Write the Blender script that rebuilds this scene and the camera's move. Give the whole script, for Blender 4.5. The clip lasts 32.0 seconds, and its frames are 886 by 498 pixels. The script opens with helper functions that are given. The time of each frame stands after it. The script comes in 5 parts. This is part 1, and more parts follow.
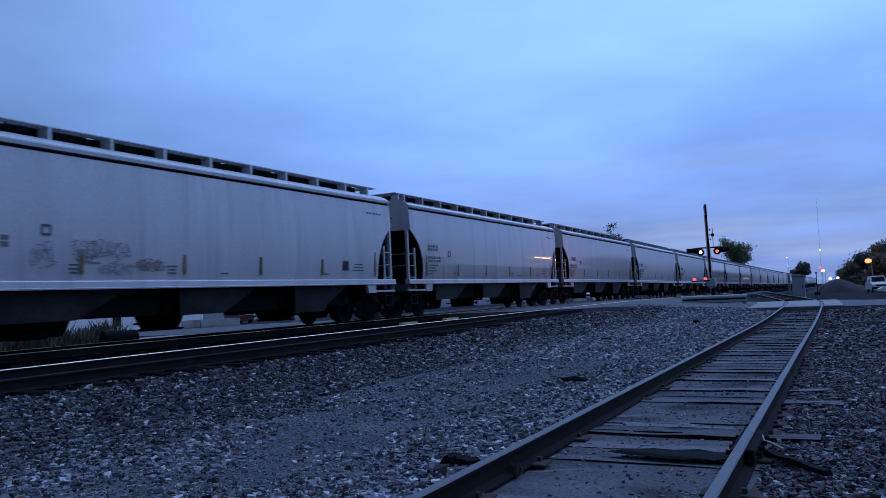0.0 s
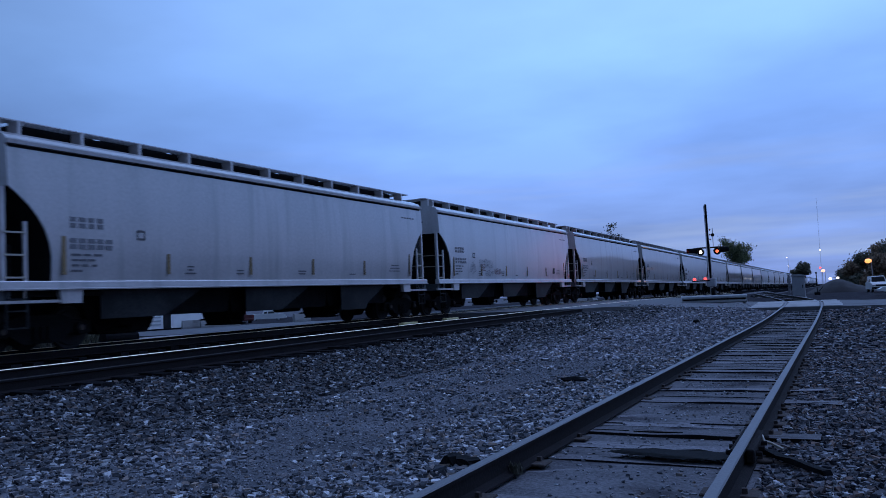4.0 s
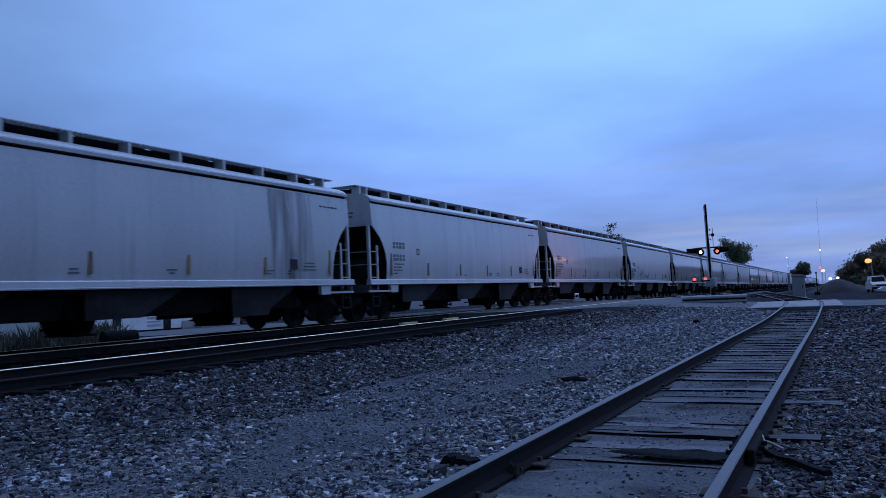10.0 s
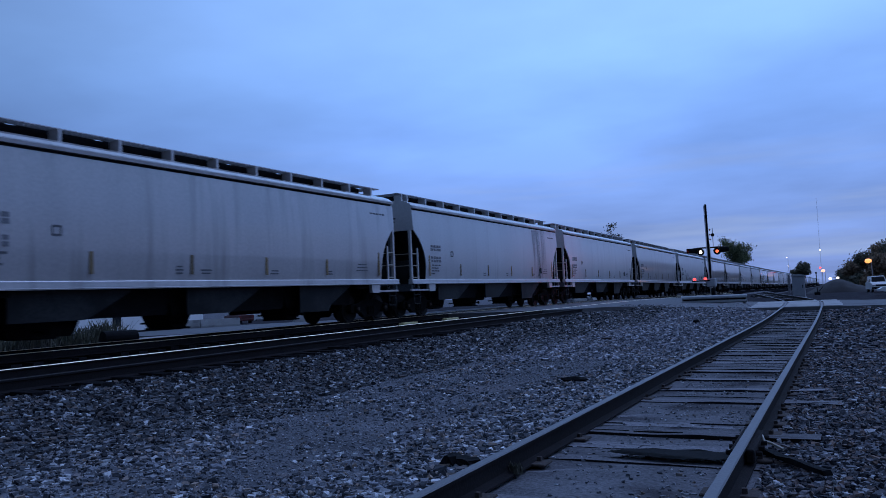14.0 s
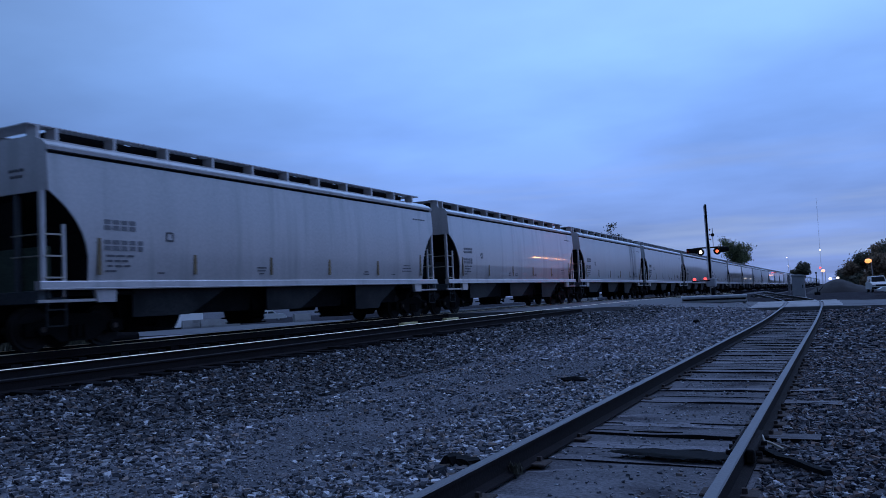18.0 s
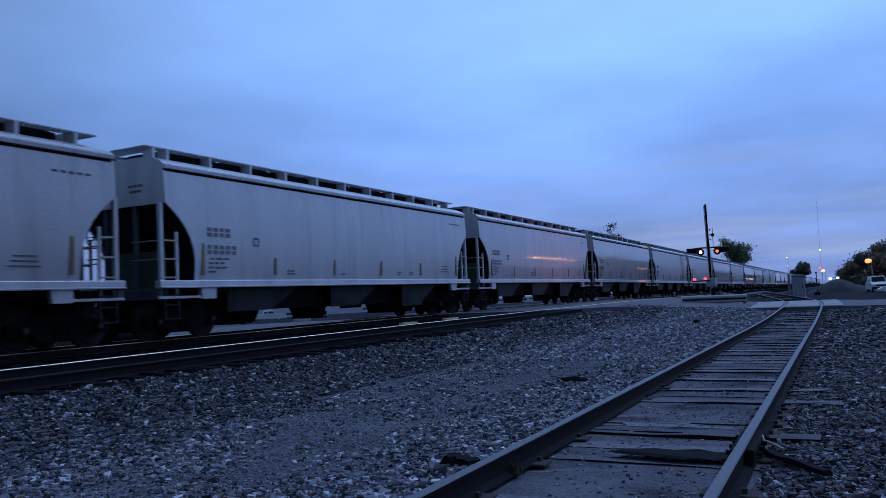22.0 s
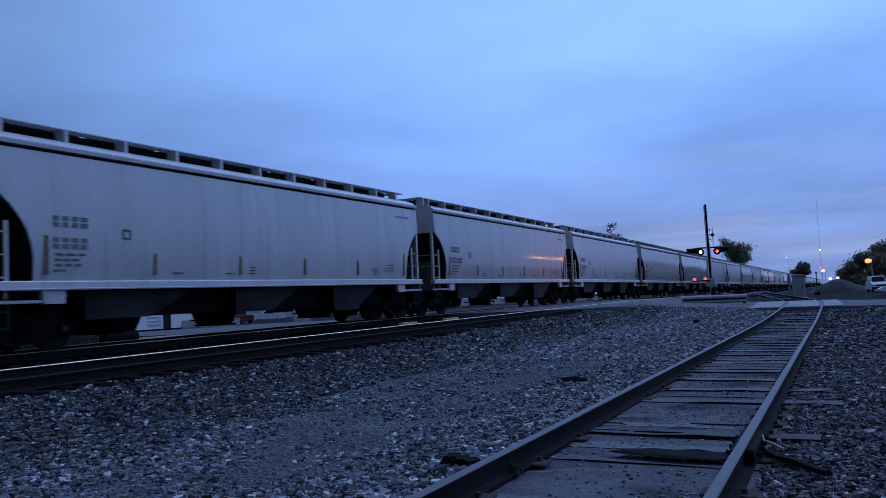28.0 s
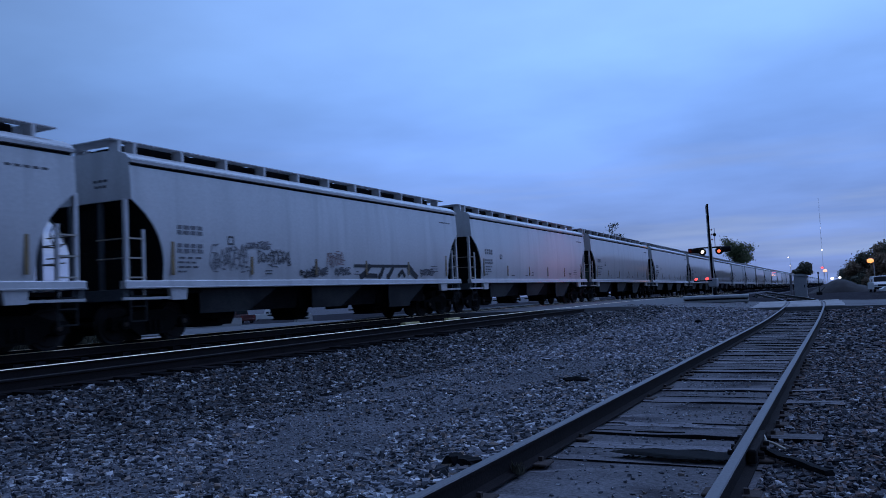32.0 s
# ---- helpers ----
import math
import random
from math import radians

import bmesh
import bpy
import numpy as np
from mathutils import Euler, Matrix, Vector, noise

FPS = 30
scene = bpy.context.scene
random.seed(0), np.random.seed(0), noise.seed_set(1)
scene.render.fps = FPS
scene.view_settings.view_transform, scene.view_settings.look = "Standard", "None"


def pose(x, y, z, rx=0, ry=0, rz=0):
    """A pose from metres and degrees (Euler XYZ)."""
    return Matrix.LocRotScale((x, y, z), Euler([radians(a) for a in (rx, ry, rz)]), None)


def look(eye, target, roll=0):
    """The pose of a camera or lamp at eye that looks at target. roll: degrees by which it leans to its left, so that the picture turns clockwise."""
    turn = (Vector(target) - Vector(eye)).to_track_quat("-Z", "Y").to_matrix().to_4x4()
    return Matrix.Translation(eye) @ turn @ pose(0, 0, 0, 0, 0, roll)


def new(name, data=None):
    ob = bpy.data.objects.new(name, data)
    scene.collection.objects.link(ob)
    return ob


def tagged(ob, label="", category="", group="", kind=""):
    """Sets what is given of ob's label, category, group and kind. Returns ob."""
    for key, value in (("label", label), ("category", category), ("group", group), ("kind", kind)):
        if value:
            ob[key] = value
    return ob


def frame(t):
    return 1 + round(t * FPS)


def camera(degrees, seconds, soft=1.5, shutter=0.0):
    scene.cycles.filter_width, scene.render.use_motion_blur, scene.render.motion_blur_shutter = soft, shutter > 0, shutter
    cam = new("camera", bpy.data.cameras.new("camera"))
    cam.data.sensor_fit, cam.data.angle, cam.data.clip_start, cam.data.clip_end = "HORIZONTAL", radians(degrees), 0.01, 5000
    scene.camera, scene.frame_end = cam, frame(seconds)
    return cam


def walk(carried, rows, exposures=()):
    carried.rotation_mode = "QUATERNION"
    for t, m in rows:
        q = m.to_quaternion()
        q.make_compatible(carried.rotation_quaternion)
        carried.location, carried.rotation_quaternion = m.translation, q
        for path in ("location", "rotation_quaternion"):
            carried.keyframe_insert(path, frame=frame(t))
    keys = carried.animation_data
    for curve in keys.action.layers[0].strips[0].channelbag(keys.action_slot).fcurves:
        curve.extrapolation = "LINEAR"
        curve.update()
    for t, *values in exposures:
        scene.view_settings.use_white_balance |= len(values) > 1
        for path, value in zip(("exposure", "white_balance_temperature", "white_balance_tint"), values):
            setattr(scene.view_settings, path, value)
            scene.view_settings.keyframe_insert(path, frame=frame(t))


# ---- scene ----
# ---- camera ----
EYE = (0.0, 0.0, 1.247)


def aim(yaw, pitch):
    return (EYE[0] - math.sin(yaw) * math.cos(pitch), EYE[1] + math.cos(yaw) * math.cos(pitch), EYE[2] + math.sin(pitch))


cam = camera(58.38, 32.0, soft=0.75, shutter=0.5)
STILL = look(EYE, aim(0.46028, 0.06373), -2.4416)
NUDGED = look(EYE, aim(0.46238, 0.06373), -2.4416)
walk(cam, [(0, STILL), (31.6, STILL), (31.8, STILL), (32.0, NUDGED)], [(0, 0.12), (7, 0.1), (13, 0.03), (19, 0.02), (28, -0.01), (32, -0.05)])

# ---- light: a cloudy dusk sky, and a very soft glow from high up ----
world = bpy.data.worlds.new("dusk_sky")
scene.world = world
world.use_nodes = True


def dusk_sky():
    nt = world.node_tree
    nt.nodes.clear()
    n, l = nt.nodes.new, nt.links.new
    co = n("ShaderNodeTexCoord")
    sep = n("ShaderNodeSeparateXYZ")
    l(co.outputs["Generated"], sep.inputs[0])
    ramp = n("ShaderNodeValToRGB")
    ramp.color_ramp.interpolation = "B_SPLINE"
    stops = ((0.0, (0.132, 0.192, 0.42)), (0.07, (0.148, 0.238, 0.515)), (0.14, (0.148, 0.272, 0.645)), (0.22, (0.163, 0.32, 0.75)), (0.32, (0.225, 0.43, 0.89)), (1.0, (0.212, 0.362, 0.79)))
    el = ramp.color_ramp.elements
    el[0].position, el[1].position = 0.0, 1.0
    for p, c in stops[1:-1]:
        el.new(p)
    for e, (p, c) in zip(el, stops):
        e.position, e.color = p, (*c, 1)
    l(sep.outputs["Z"], ramp.inputs[0])
    # flat cloud layer seen in perspective: x, y over height
    up = n("ShaderNodeMath")
    up.operation = "ADD"
    up.inputs[1].default_value = 0.09
    l(sep.outputs["Z"], up.inputs[0])
    flat = n("ShaderNodeVectorMath")
    flat.operation = "DIVIDE"
    comb = n("ShaderNodeCombineXYZ")
    for i in range(3):
        l(up.outputs[0], comb.inputs[i])
    l(co.outputs["Generated"], flat.inputs[0])
    l(comb.outputs[0], flat.inputs[1])
    clouds = n("ShaderNodeTexNoise")
    clouds.inputs["Scale"].default_value, clouds.inputs["Detail"].default_value = 0.75, 5
    clouds.inputs["Roughness"].default_value = 0.5
    l(flat.outputs[0], clouds.inputs["Vector"])
    mr = n("ShaderNodeMapRange")
    mr.inputs["From Min"].default_value, mr.inputs["From Max"].default_value = 0.3, 0.7
    mr.inputs["To Min"].default_value, mr.inputs["To Max"].default_value = 0.80, 1.18
    l(clouds.outputs["Fac"], mr.inputs["Value"])
    mul = n("ShaderNodeVectorMath")
    mul.operation = "SCALE"
    l(ramp.outputs["Color"], mul.inputs[0])
    # the west, where the day ends, is brighter
    west = n("ShaderNodeVectorMath")
    west.operation = "DOT_PRODUCT"
    west.inputs[1].default_value = (0.12, 0.993, 0)
    l(co.outputs["Generated"], west.inputs[0])
    wr = n("ShaderNodeMapRange")
    wr.interpolation_type = "SMOOTHSTEP"
    wr.inputs["From Min"].default_value, wr.inputs["From Max"].default_value = 0.1, 0.95
    wr.inputs["To Min"].default_value, wr.inputs["To Max"].default_value = 0.48, 1.5
    l(west.outputs["Value"], wr.inputs["Value"])
    both = n("ShaderNodeMath")
    both.operation = "MULTIPLY"
    l(mr.outputs[0], both.inputs[0])
    l(wr.outputs[0], both.inputs[1])
    l(both.outputs[0], mul.inputs["Scale"])
    # pale streaks low over the horizon
    squash = n("ShaderNodeMapping")
    squash.inputs["Scale"].default_value = (2.2, 2.2, 26)
    l(co.outputs["Generated"], squash.inputs[0])
    wisps = n("ShaderNodeTexNoise")
    wisps.inputs["Scale"].default_value, wisps.inputs["Detail"].default_value = 1.5, 4
    l(squash.outputs[0], wisps.inputs["Vector"])
    w1 = n("ShaderNodeMapRange")
    w1.inputs["From Min"].default_value, w1.inputs["From Max"].default_value = 0.52, 0.75
    l(wisps.outputs["Fac"], w1.inputs["Value"])
    w2 = n("ShaderNodeMapRange")
    w2.inputs["From Min"].default_value, w2.inputs["From Max"].default_value = 0.2, 0.07
    w2.inputs["To Max"].default_value = 0.8
    l(sep.outputs["Z"], w2.inputs["Value"])
    wm = n("ShaderNodeMath")
    wm.operation = "MULTIPLY"
    l(w1.outputs[0], wm.inputs[0])
    l(w2.outputs[0], wm.inputs[1])
    mixw = n("ShaderNodeMix")
    mixw.data_type = "RGBA"
    l(wm.outputs[0], mixw.inputs["Factor"])
    l(mul.outputs[0], mixw.inputs["A"])
    mixw.inputs["B"].default_value = (0.33, 0.45, 0.76, 1)
    # the clear sky behind the cloud
    sky = n("ShaderNodeTexSky")
    sky.sky_type, sky.sun_disc = "NISHITA", False
    sky.sun_elevation, sky.sun_rotation = radians(1.0), radians(100)
    back = n("ShaderNodeVectorMath")
    back.operation = "SCALE"
    back.inputs["Scale"].default_value = 0.15
    l(sky.outputs[0], back.inputs[0])
    mix = n("ShaderNodeMix")
    mix.data_type = "RGBA"
    mix.inputs["Factor"].default_value = 0.06
    l(mixw.outputs["Result"], mix.inputs["A"])
    l(back.outputs[0], mix.inputs["B"])
    bg = n("ShaderNodeBackground")
    bg.inputs["Strength"].default_value = 1.0
    l(mix.outputs["Result"], bg.inputs["Color"])
    out = n("ShaderNodeOutputWorld")
    l(bg.outputs[0], out.inputs["Surface"])


dusk_sky()
sun = new("sun", bpy.data.lights.new("sun", "SUN"))
sun.data.energy, sun.data.angle, sun.data.color = 0.95, radians(50), (0.41, 0.565, 1.12)
sun.matrix_world = look((11, 14, 30), (0, 0, 0))

# ---- the plan: tracks run along y, metres ----
TRAIN_X = -15.65          # centre of the track that carries the train
NEAR_RAIL, FAR_RAIL = -9.45, -10.95   # rails of the empty track
SIDE_X = -1.424           # centre of the siding beside the camera
HEAD = 0.452              # rail head of the main tracks at y = 0
RISE_Y = (-200, -60, 0, 25, 40, 55, 80, 120, 200, 400, 2000)
RISE_Z = (-0.9, -0.4, 0, 0.17, 0.25, 0.27, 0.19, 0.09, -0.03, 0, 0)


def rise(y):
    """How far the main tracks stand above their level at y = 0."""
    return float(np.mean(np.interp([y - 8, y - 4, y, y + 4, y + 8], RISE_Y, RISE_Z)))


def siding_x(y):
    """Centre of the siding, which swings over to the main tracks past the road."""
    return SIDE_X - float(np.mean(np.interp([y - 3, y - 1.5, y, y + 1.5, y + 3], (34, 39, 43.5, 47.5, 52, 58, 87, 125), (0, 0.03, 0.22, 0.75, 1.35, 2.15, 5.75, 10.5))))


def side_z(y):
    """Rail head of the siding, which climbs to the road."""
    return float(np.mean(np.interp([y - 3, y - 1.5, y, y + 1.5, y + 3], (25, 29, 36, 43.5, 52, 80, 110), (0.17, 0.205, 0.33, 0.42, 0.5, 0.56, HEAD + rise(y)))))


def ground_z(x, y):
    """Height of the ground."""
    top = HEAD - 0.20 + rise(y)
    lift = np.interp(x, (-60, -20.2, -18.4, -8.75, -7.3, -6), (0.1, 0.1, 1, 1, 0.0, 0.0)) if x > -60 else 0.1
    low = 0.022 if abs(x - siding_x(y)) < 1.5 else 0.0
    if x < -20:
        return float(np.interp(x, (-80, -24, -20), (-0.88, 0.10, 0.1 * top + 0.08)))
    # the bed of the siding, and the bank that carries it up to the road
    if y > 22:
        d = abs(x - siding_x(y))
        bank = float(np.interp(y, (24, 29, 36, 43.5, 54, 66), (0, 0.035, 0.16, 0.25, 0.25, 0))) * float(np.interp(x, (-9, -7.5, 1.5, 10), (0, 1, 1, 0)))
        bed = (side_z(y) - 0.17) * float(np.interp(d, (1.7, 3.4), (1, 0))) if y > 44 else 0
        low = max(low, bank + 0.02, bed + 0.02)
    # the road climbs from the siding to the main tracks
    if 30 < y < 60 and -9 < x < -2.4:
        f = min(1, (y - 30) / 4.5, (60 - y) / 4)
        return max(low + lift * top - 0.02, f * float(np.interp(x, (-9, -8.6, -3.2, -2.4), (top, top + 0.14, side_z(y) - 0.06, 0))))
    return low + lift * top - 0.02


# ---- materials ----
def material(name, colour, rough=0.8, metal=0.0, spread=0.25, scale=6.0, fine=60.0, bump=0.2, stretch=(1, 1, 1), stain=None, stain_at=(0.55, 0.7), stain_scale=1.5, per_object=0.0, per_island=0.0, spec=0.5, ground=False, depth=0.01):
    m = bpy.data.materials.new(name)
    m.use_nodes = True
    nt = m.node_tree
    nt.nodes.clear()
    n, l = nt.nodes.new, nt.links.new
    out, bs = n("ShaderNodeOutputMaterial"), n("ShaderNodeBsdfPrincipled")
    l(bs.outputs[0], out.inputs[0])
    co = n("ShaderNodeTexCoord")
    if ground:
        geo0 = n("ShaderNodeNewGeometry")
        src = geo0.outputs["Position"]
    else:
        src = co.outputs["Object"]
    mp = n("ShaderNodeMapping")
    mp.inputs["Scale"].default_value = stretch
    l(src, mp.inputs[0])
    big, small = n("ShaderNodeTexNoise"), n("ShaderNodeTexNoise")
    big.inputs["Scale"].default_value, big.inputs["Detail"].default_value = scale, 6
    small.inputs["Scale"].default_value, small.inputs["Detail"].default_value = fine, 3
    l(mp.outputs[0], big.inputs["Vector"])
    l(src, small.inputs["Vector"])
    add = n("ShaderNodeMath")
    add.operation = "ADD"
    l(big.outputs["Fac"], add.inputs[0])
    l(small.outputs["Fac"], add.inputs[1])
    mr = n("ShaderNodeMapRange")
    mr.inputs["From Min"].default_value, mr.inputs["From Max"].default_value = 0.7, 1.3
    mr.inputs["To Min"].default_value, mr.inputs["To Max"].default_value = 1 - spread, 1 + spread
    l(add.outputs[0], mr.inputs["Value"])
    last = mr.outputs[0]
    if per_object or per_island:
        rnd = n("ShaderNodeObjectInfo") if per_object else n("ShaderNodeNewGeometry")
        r2 = n("ShaderNodeMapRange")
        amount = per_object or per_island
        r2.inputs["To Min"].default_value, r2.inputs["To Max"].default_value = 1 - amount, 1 + amount
        l(rnd.outputs["Random" if per_object else "Random Per Island"], r2.inputs["Value"])
        mm = n("ShaderNodeMath")
        mm.operation = "MULTIPLY"
        l(last, mm.inputs[0])
        l(r2.outputs[0], mm.inputs[1])
        last = mm.outputs[0]
    tint = n("ShaderNodeVectorMath")
    tint.operation = "SCALE"
    tint.inputs[0].default_value = colour
    l(last, tint.inputs["Scale"])
    col = tint.outputs[0]
    if stain:
        st = n("ShaderNodeTexNoise")
        st.inputs["Scale"].default_value, st.inputs["Detail"].default_value = stain_scale, 5
        l(mp.outputs[0], st.inputs["Vector"])
        sm = n("ShaderNodeMapRange")
        sm.inputs["From Min"].default_value, sm.inputs["From Max"].default_value = stain_at
        l(st.outputs["Fac"], sm.inputs["Value"])
        mx = n("ShaderNodeMix")
        mx.data_type = "RGBA"
        l(sm.outputs[0], mx.inputs["Factor"])
        l(col, mx.inputs["A"])
        mx.inputs["B"].default_value = (*stain, 1)
        col = mx.outputs["Result"]
    l(col, bs.inputs["Base Color"])
    rr = n("ShaderNodeMapRange")
    rr.inputs["To Min"].default_value, rr.inputs["To Max"].default_value = max(0.6 * rough, rough - 0.1), min(1.4 * rough, rough + 0.1, 1)
    l(big.outputs["Fac"], rr.inputs["Value"])
    l(rr.outputs[0], bs.inputs["Roughness"])
    bs.inputs["Metallic"].default_value = metal
    bs.inputs["Specular IOR Level"].default_value = spec
    if bump:
        bp = n("ShaderNodeBump")
        bp.inputs["Strength"].default_value, bp.inputs["Distance"].default_value = bump, depth
        l(add.outputs[0], bp.inputs["Height"])
        l(bp.outputs[0], bs.inputs["Normal"])
    return m


def glowing(name, colour, strength):
    m = bpy.data.materials.new(name)
    m.use_nodes = True
    bs = m.node_tree.nodes["Principled BSDF"]
    bs.inputs["Base Color"].default_value = (*colour, 1)
    bs.inputs["Emission Color"].default_value = (*colour, 1)
    bs.inputs["Emission Strength"].default_value = strength
    return m


GRAVEL = material("gravel", (0.128, 0.128, 0.138), 0.95, spread=0.45, scale=0.9, fine=26, bump=1.0, stain=(0.15, 0.138, 0.144), stain_scale=0.35, ground=True, depth=0.03, spec=0.05)


def broken_stone(name, dark, mid, pale, brown, share=0.2):
    """Ballast: each stone has its own tone, a few of them brown."""
    m = material(name, mid, 0.75, spread=0.3, scale=14, fine=90, bump=0.3, ground=True, spec=0.25)
    nt = m.node_tree
    bs = next(n for n in nt.nodes if n.type == "BSDF_PRINCIPLED")
    grain = next(n for n in nt.nodes if n.type == "MAP_RANGE")
    geo, ramp, mul = (nt.nodes.new(k) for k in ("ShaderNodeNewGeometry", "ShaderNodeValToRGB", "ShaderNodeVectorMath"))
    mul.operation = "SCALE"
    stops = ((0.0, dark), (0.3, dark), (0.42, mid), (0.62 - share / 2, mid), (0.63, brown), (0.63 + share / 2, mid), (0.86, mid), (1.0, pale))
    el = ramp.color_ramp.elements
    for p, c in stops[1:-1]:
        el.new(p)
    for e, (p, c) in zip(el, stops):
        e.position, e.color = p, (*c, 1)
    nt.links.new(geo.outputs["Random Per Island"], ramp.inputs[0])
    nt.links.new(ramp.outputs["Color"], mul.inputs[0])
    nt.links.new(grain.outputs[0], mul.inputs["Scale"])
    nt.links.new(mul.outputs[0], bs.inputs["Base Color"])
    return m


STONE = broken_stone("ballast_stone", (0.045, 0.047, 0.054), (0.215, 0.218, 0.24), (0.7, 0.69, 0.7), (0.27, 0.2, 0.155))
FINE_STONE = broken_stone("fine_stone", (0.085, 0.087, 0.098), (0.235, 0.237, 0.256), (0.5, 0.5, 0.52), (0.21, 0.165, 0.135))
FAR_STONE = broken_stone("worn_ballast_stone", (0.10, 0.10, 0.115), (0.29, 0.287, 0.315), (0.62, 0.61, 0.63), (0.27, 0.21, 0.18))
DARK_STONE = broken_stone("dark_ballast_stone", (0.02, 0.02, 0.025), (0.115, 0.112, 0.126), (0.56, 0.55, 0.57), (0.19, 0.125, 0.1), 0.3)
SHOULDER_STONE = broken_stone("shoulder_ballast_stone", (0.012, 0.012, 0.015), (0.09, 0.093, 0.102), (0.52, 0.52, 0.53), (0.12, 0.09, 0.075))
SIDING_DIRT = material("dirt_between_siding_ties", (0.15, 0.146, 0.154), 0.95, spread=0.4, scale=2.2, fine=34, bump=0.9, stain=(0.05, 0.046, 0.05), stain_at=(0.5, 0.66), stain_scale=1.1, ground=True, depth=0.02, spec=0.05)
DARK_SOIL = material("dark_cindery_soil", (0.034, 0.032, 0.037), 1.0, spread=0.45, scale=0.8, fine=20, bump=0.8, ground=True, depth=0.03, spec=0.02)
# near-black: the deep shade under and beside the train is in this colour
BALLAST = material("shade_dark_ballast_bed", (0.009, 0.009, 0.011), 1.0, spread=0.5, scale=5, fine=30, bump=1.0, ground=True, depth=0.04, spec=0.0)
ASPHALT = material("asphalt", (0.10, 0.10, 0.105), 0.8, spread=0.22, scale=0.6, fine=50, bump=0.3, stain=(0.06, 0.06, 0.062), stain_scale=0.4, ground=True)
CONCRETE = material("concrete", (0.36, 0.35, 0.34), 0.85, spread=0.2, scale=1.2, fine=40, bump=0.25, stain=(0.2, 0.19, 0.18), ground=True)
PALE_DIRT = material("pale_packed_dirt", (0.36, 0.34, 0.32), 0.95, spread=0.25, scale=0.5, fine=20, bump=0.4, ground=True)
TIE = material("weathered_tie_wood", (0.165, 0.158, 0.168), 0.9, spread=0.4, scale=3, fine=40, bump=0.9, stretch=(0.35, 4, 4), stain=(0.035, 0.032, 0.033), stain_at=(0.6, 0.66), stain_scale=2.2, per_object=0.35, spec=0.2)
# oily wood, darkened further so that its colour holds the shade
DARK_TIE = material("oily_shade_dark_tie_wood", (0.018, 0.017, 0.018), 0.9, spread=0.4, scale=5, fine=40, bump=0.6, stretch=(0.6, 6, 6), per_object=0.3, spec=0.0)
RAIL_STEEL = material("rusty_rail_steel", (0.017, 0.0145, 0.015), 0.9, spread=0.3, scale=3, fine=50, bump=0.25, spec=0.1)
RAIL_HEAD = material("worn_rail_head", (0.13, 0.125, 0.13), 0.55, metal=0.5, spread=0.2, scale=2, fine=60, bump=0.1)
BRIGHT_HEAD = material("polished_rail_head", (1.0, 0.86, 0.66), 0.6, metal=1.0, spread=0.06, scale=2, fine=40, bump=0.05)
DULL_HEAD = material("dull_rail_head", (0.013, 0.012, 0.012), 0.95, metal=0.0, spread=0.2, scale=2, fine=60, bump=0.1)
RUST = material("rust", (0.05, 0.036, 0.03), 0.9, spread=0.4, scale=12, fine=60, bump=0.4)
# black for grime and black parts, and for shade painted below the cars
BLACK = material("grime_and_shade_black", (0.012, 0.012, 0.013), 0.8, spread=0.4, scale=3, fine=30, bump=0.2, spec=0.05)
# castings darker than real steel: underside shade is put into the colour
TRUCK_BLACK = material("shade_dark_truck_casting", (0.0075, 0.0075, 0.008), 0.9, spread=0.5, scale=3, fine=30, bump=0.25, spec=0.08)
END_GREY = material("dull_blue_grey_end_paint", (0.07, 0.08, 0.09), 0.7, spread=0.3, scale=2, fine=20, bump=0.1)
END_GREEN = material("dull_green_end_paint", (0.05, 0.075, 0.05), 0.7, spread=0.4, scale=2, fine=20, bump=0.1)
# grimy paint with the shade below the sill added to its tone
GRIME = material("shade_dark_underframe_paint", (0.017, 0.0185, 0.019), 0.6, spread=0.6, scale=1.2, fine=20, bump=0.2, stain=(0.006, 0.006, 0.0065), stain_at=(0.48, 0.62), stain_scale=0.9, spec=0.2)
WHEEL = material("wheel_steel", (0.006, 0.0055, 0.006), 0.8, metal=0.0, spread=0.4, scale=6, fine=40, bump=0.2)
YELLOW = material("faded_yellow_reflector", (0.20, 0.135, 0.06), 0.6, spread=0.4, scale=5, fine=40, bump=0.1, per_object=0.4)
MARK = material("black_stencil", (0.018, 0.018, 0.022), 0.7, spread=0.4, scale=3, fine=60, bump=0.0)
FAINT = material("faded_stencil", (0.10, 0.10, 0.11), 0.75, spread=0.4, scale=3, fine=60, bump=0.0)
WORN = material("worn_stencil", (0.17, 0.17, 0.185), 0.75, spread=0.5, scale=9, fine=60, bump=0.0)
WASHED = material("washed_out_spray_paint", (0.28, 0.285, 0.3), 0.75, spread=0.4, scale=3, fine=60, bump=0.0)
RED_SPRAY = material("faded_red_spray_paint", (0.27, 0.19, 0.19), 0.75, spread=0.4, scale=3, fine=60, bump=0.0)
WHITE = material("white_paint", (0.75, 0.75, 0.74), 0.4, spread=0.08, scale=1.5, fine=30, bump=0.05)
GLASS = material("dark_window_glass", (0.02, 0.022, 0.025), 0.08, spread=0.1, bump=0.0)
STEEL = material("galvanised_steel", (0.45, 0.46, 0.47), 0.45, metal=0.7, spread=0.15, scale=4, fine=40, bump=0.1)
CABINET = material("aluminium_cabinet_paint", (0.32, 0.33, 0.35), 0.6, spread=0.15, scale=2, fine=20, bump=0.05)
WALKWAY = material("galvanised_walkway_grating", (0.5, 0.51, 0.53), 0.5, metal=0.2, spread=0.15, scale=4, fine=40, bump=0.1)
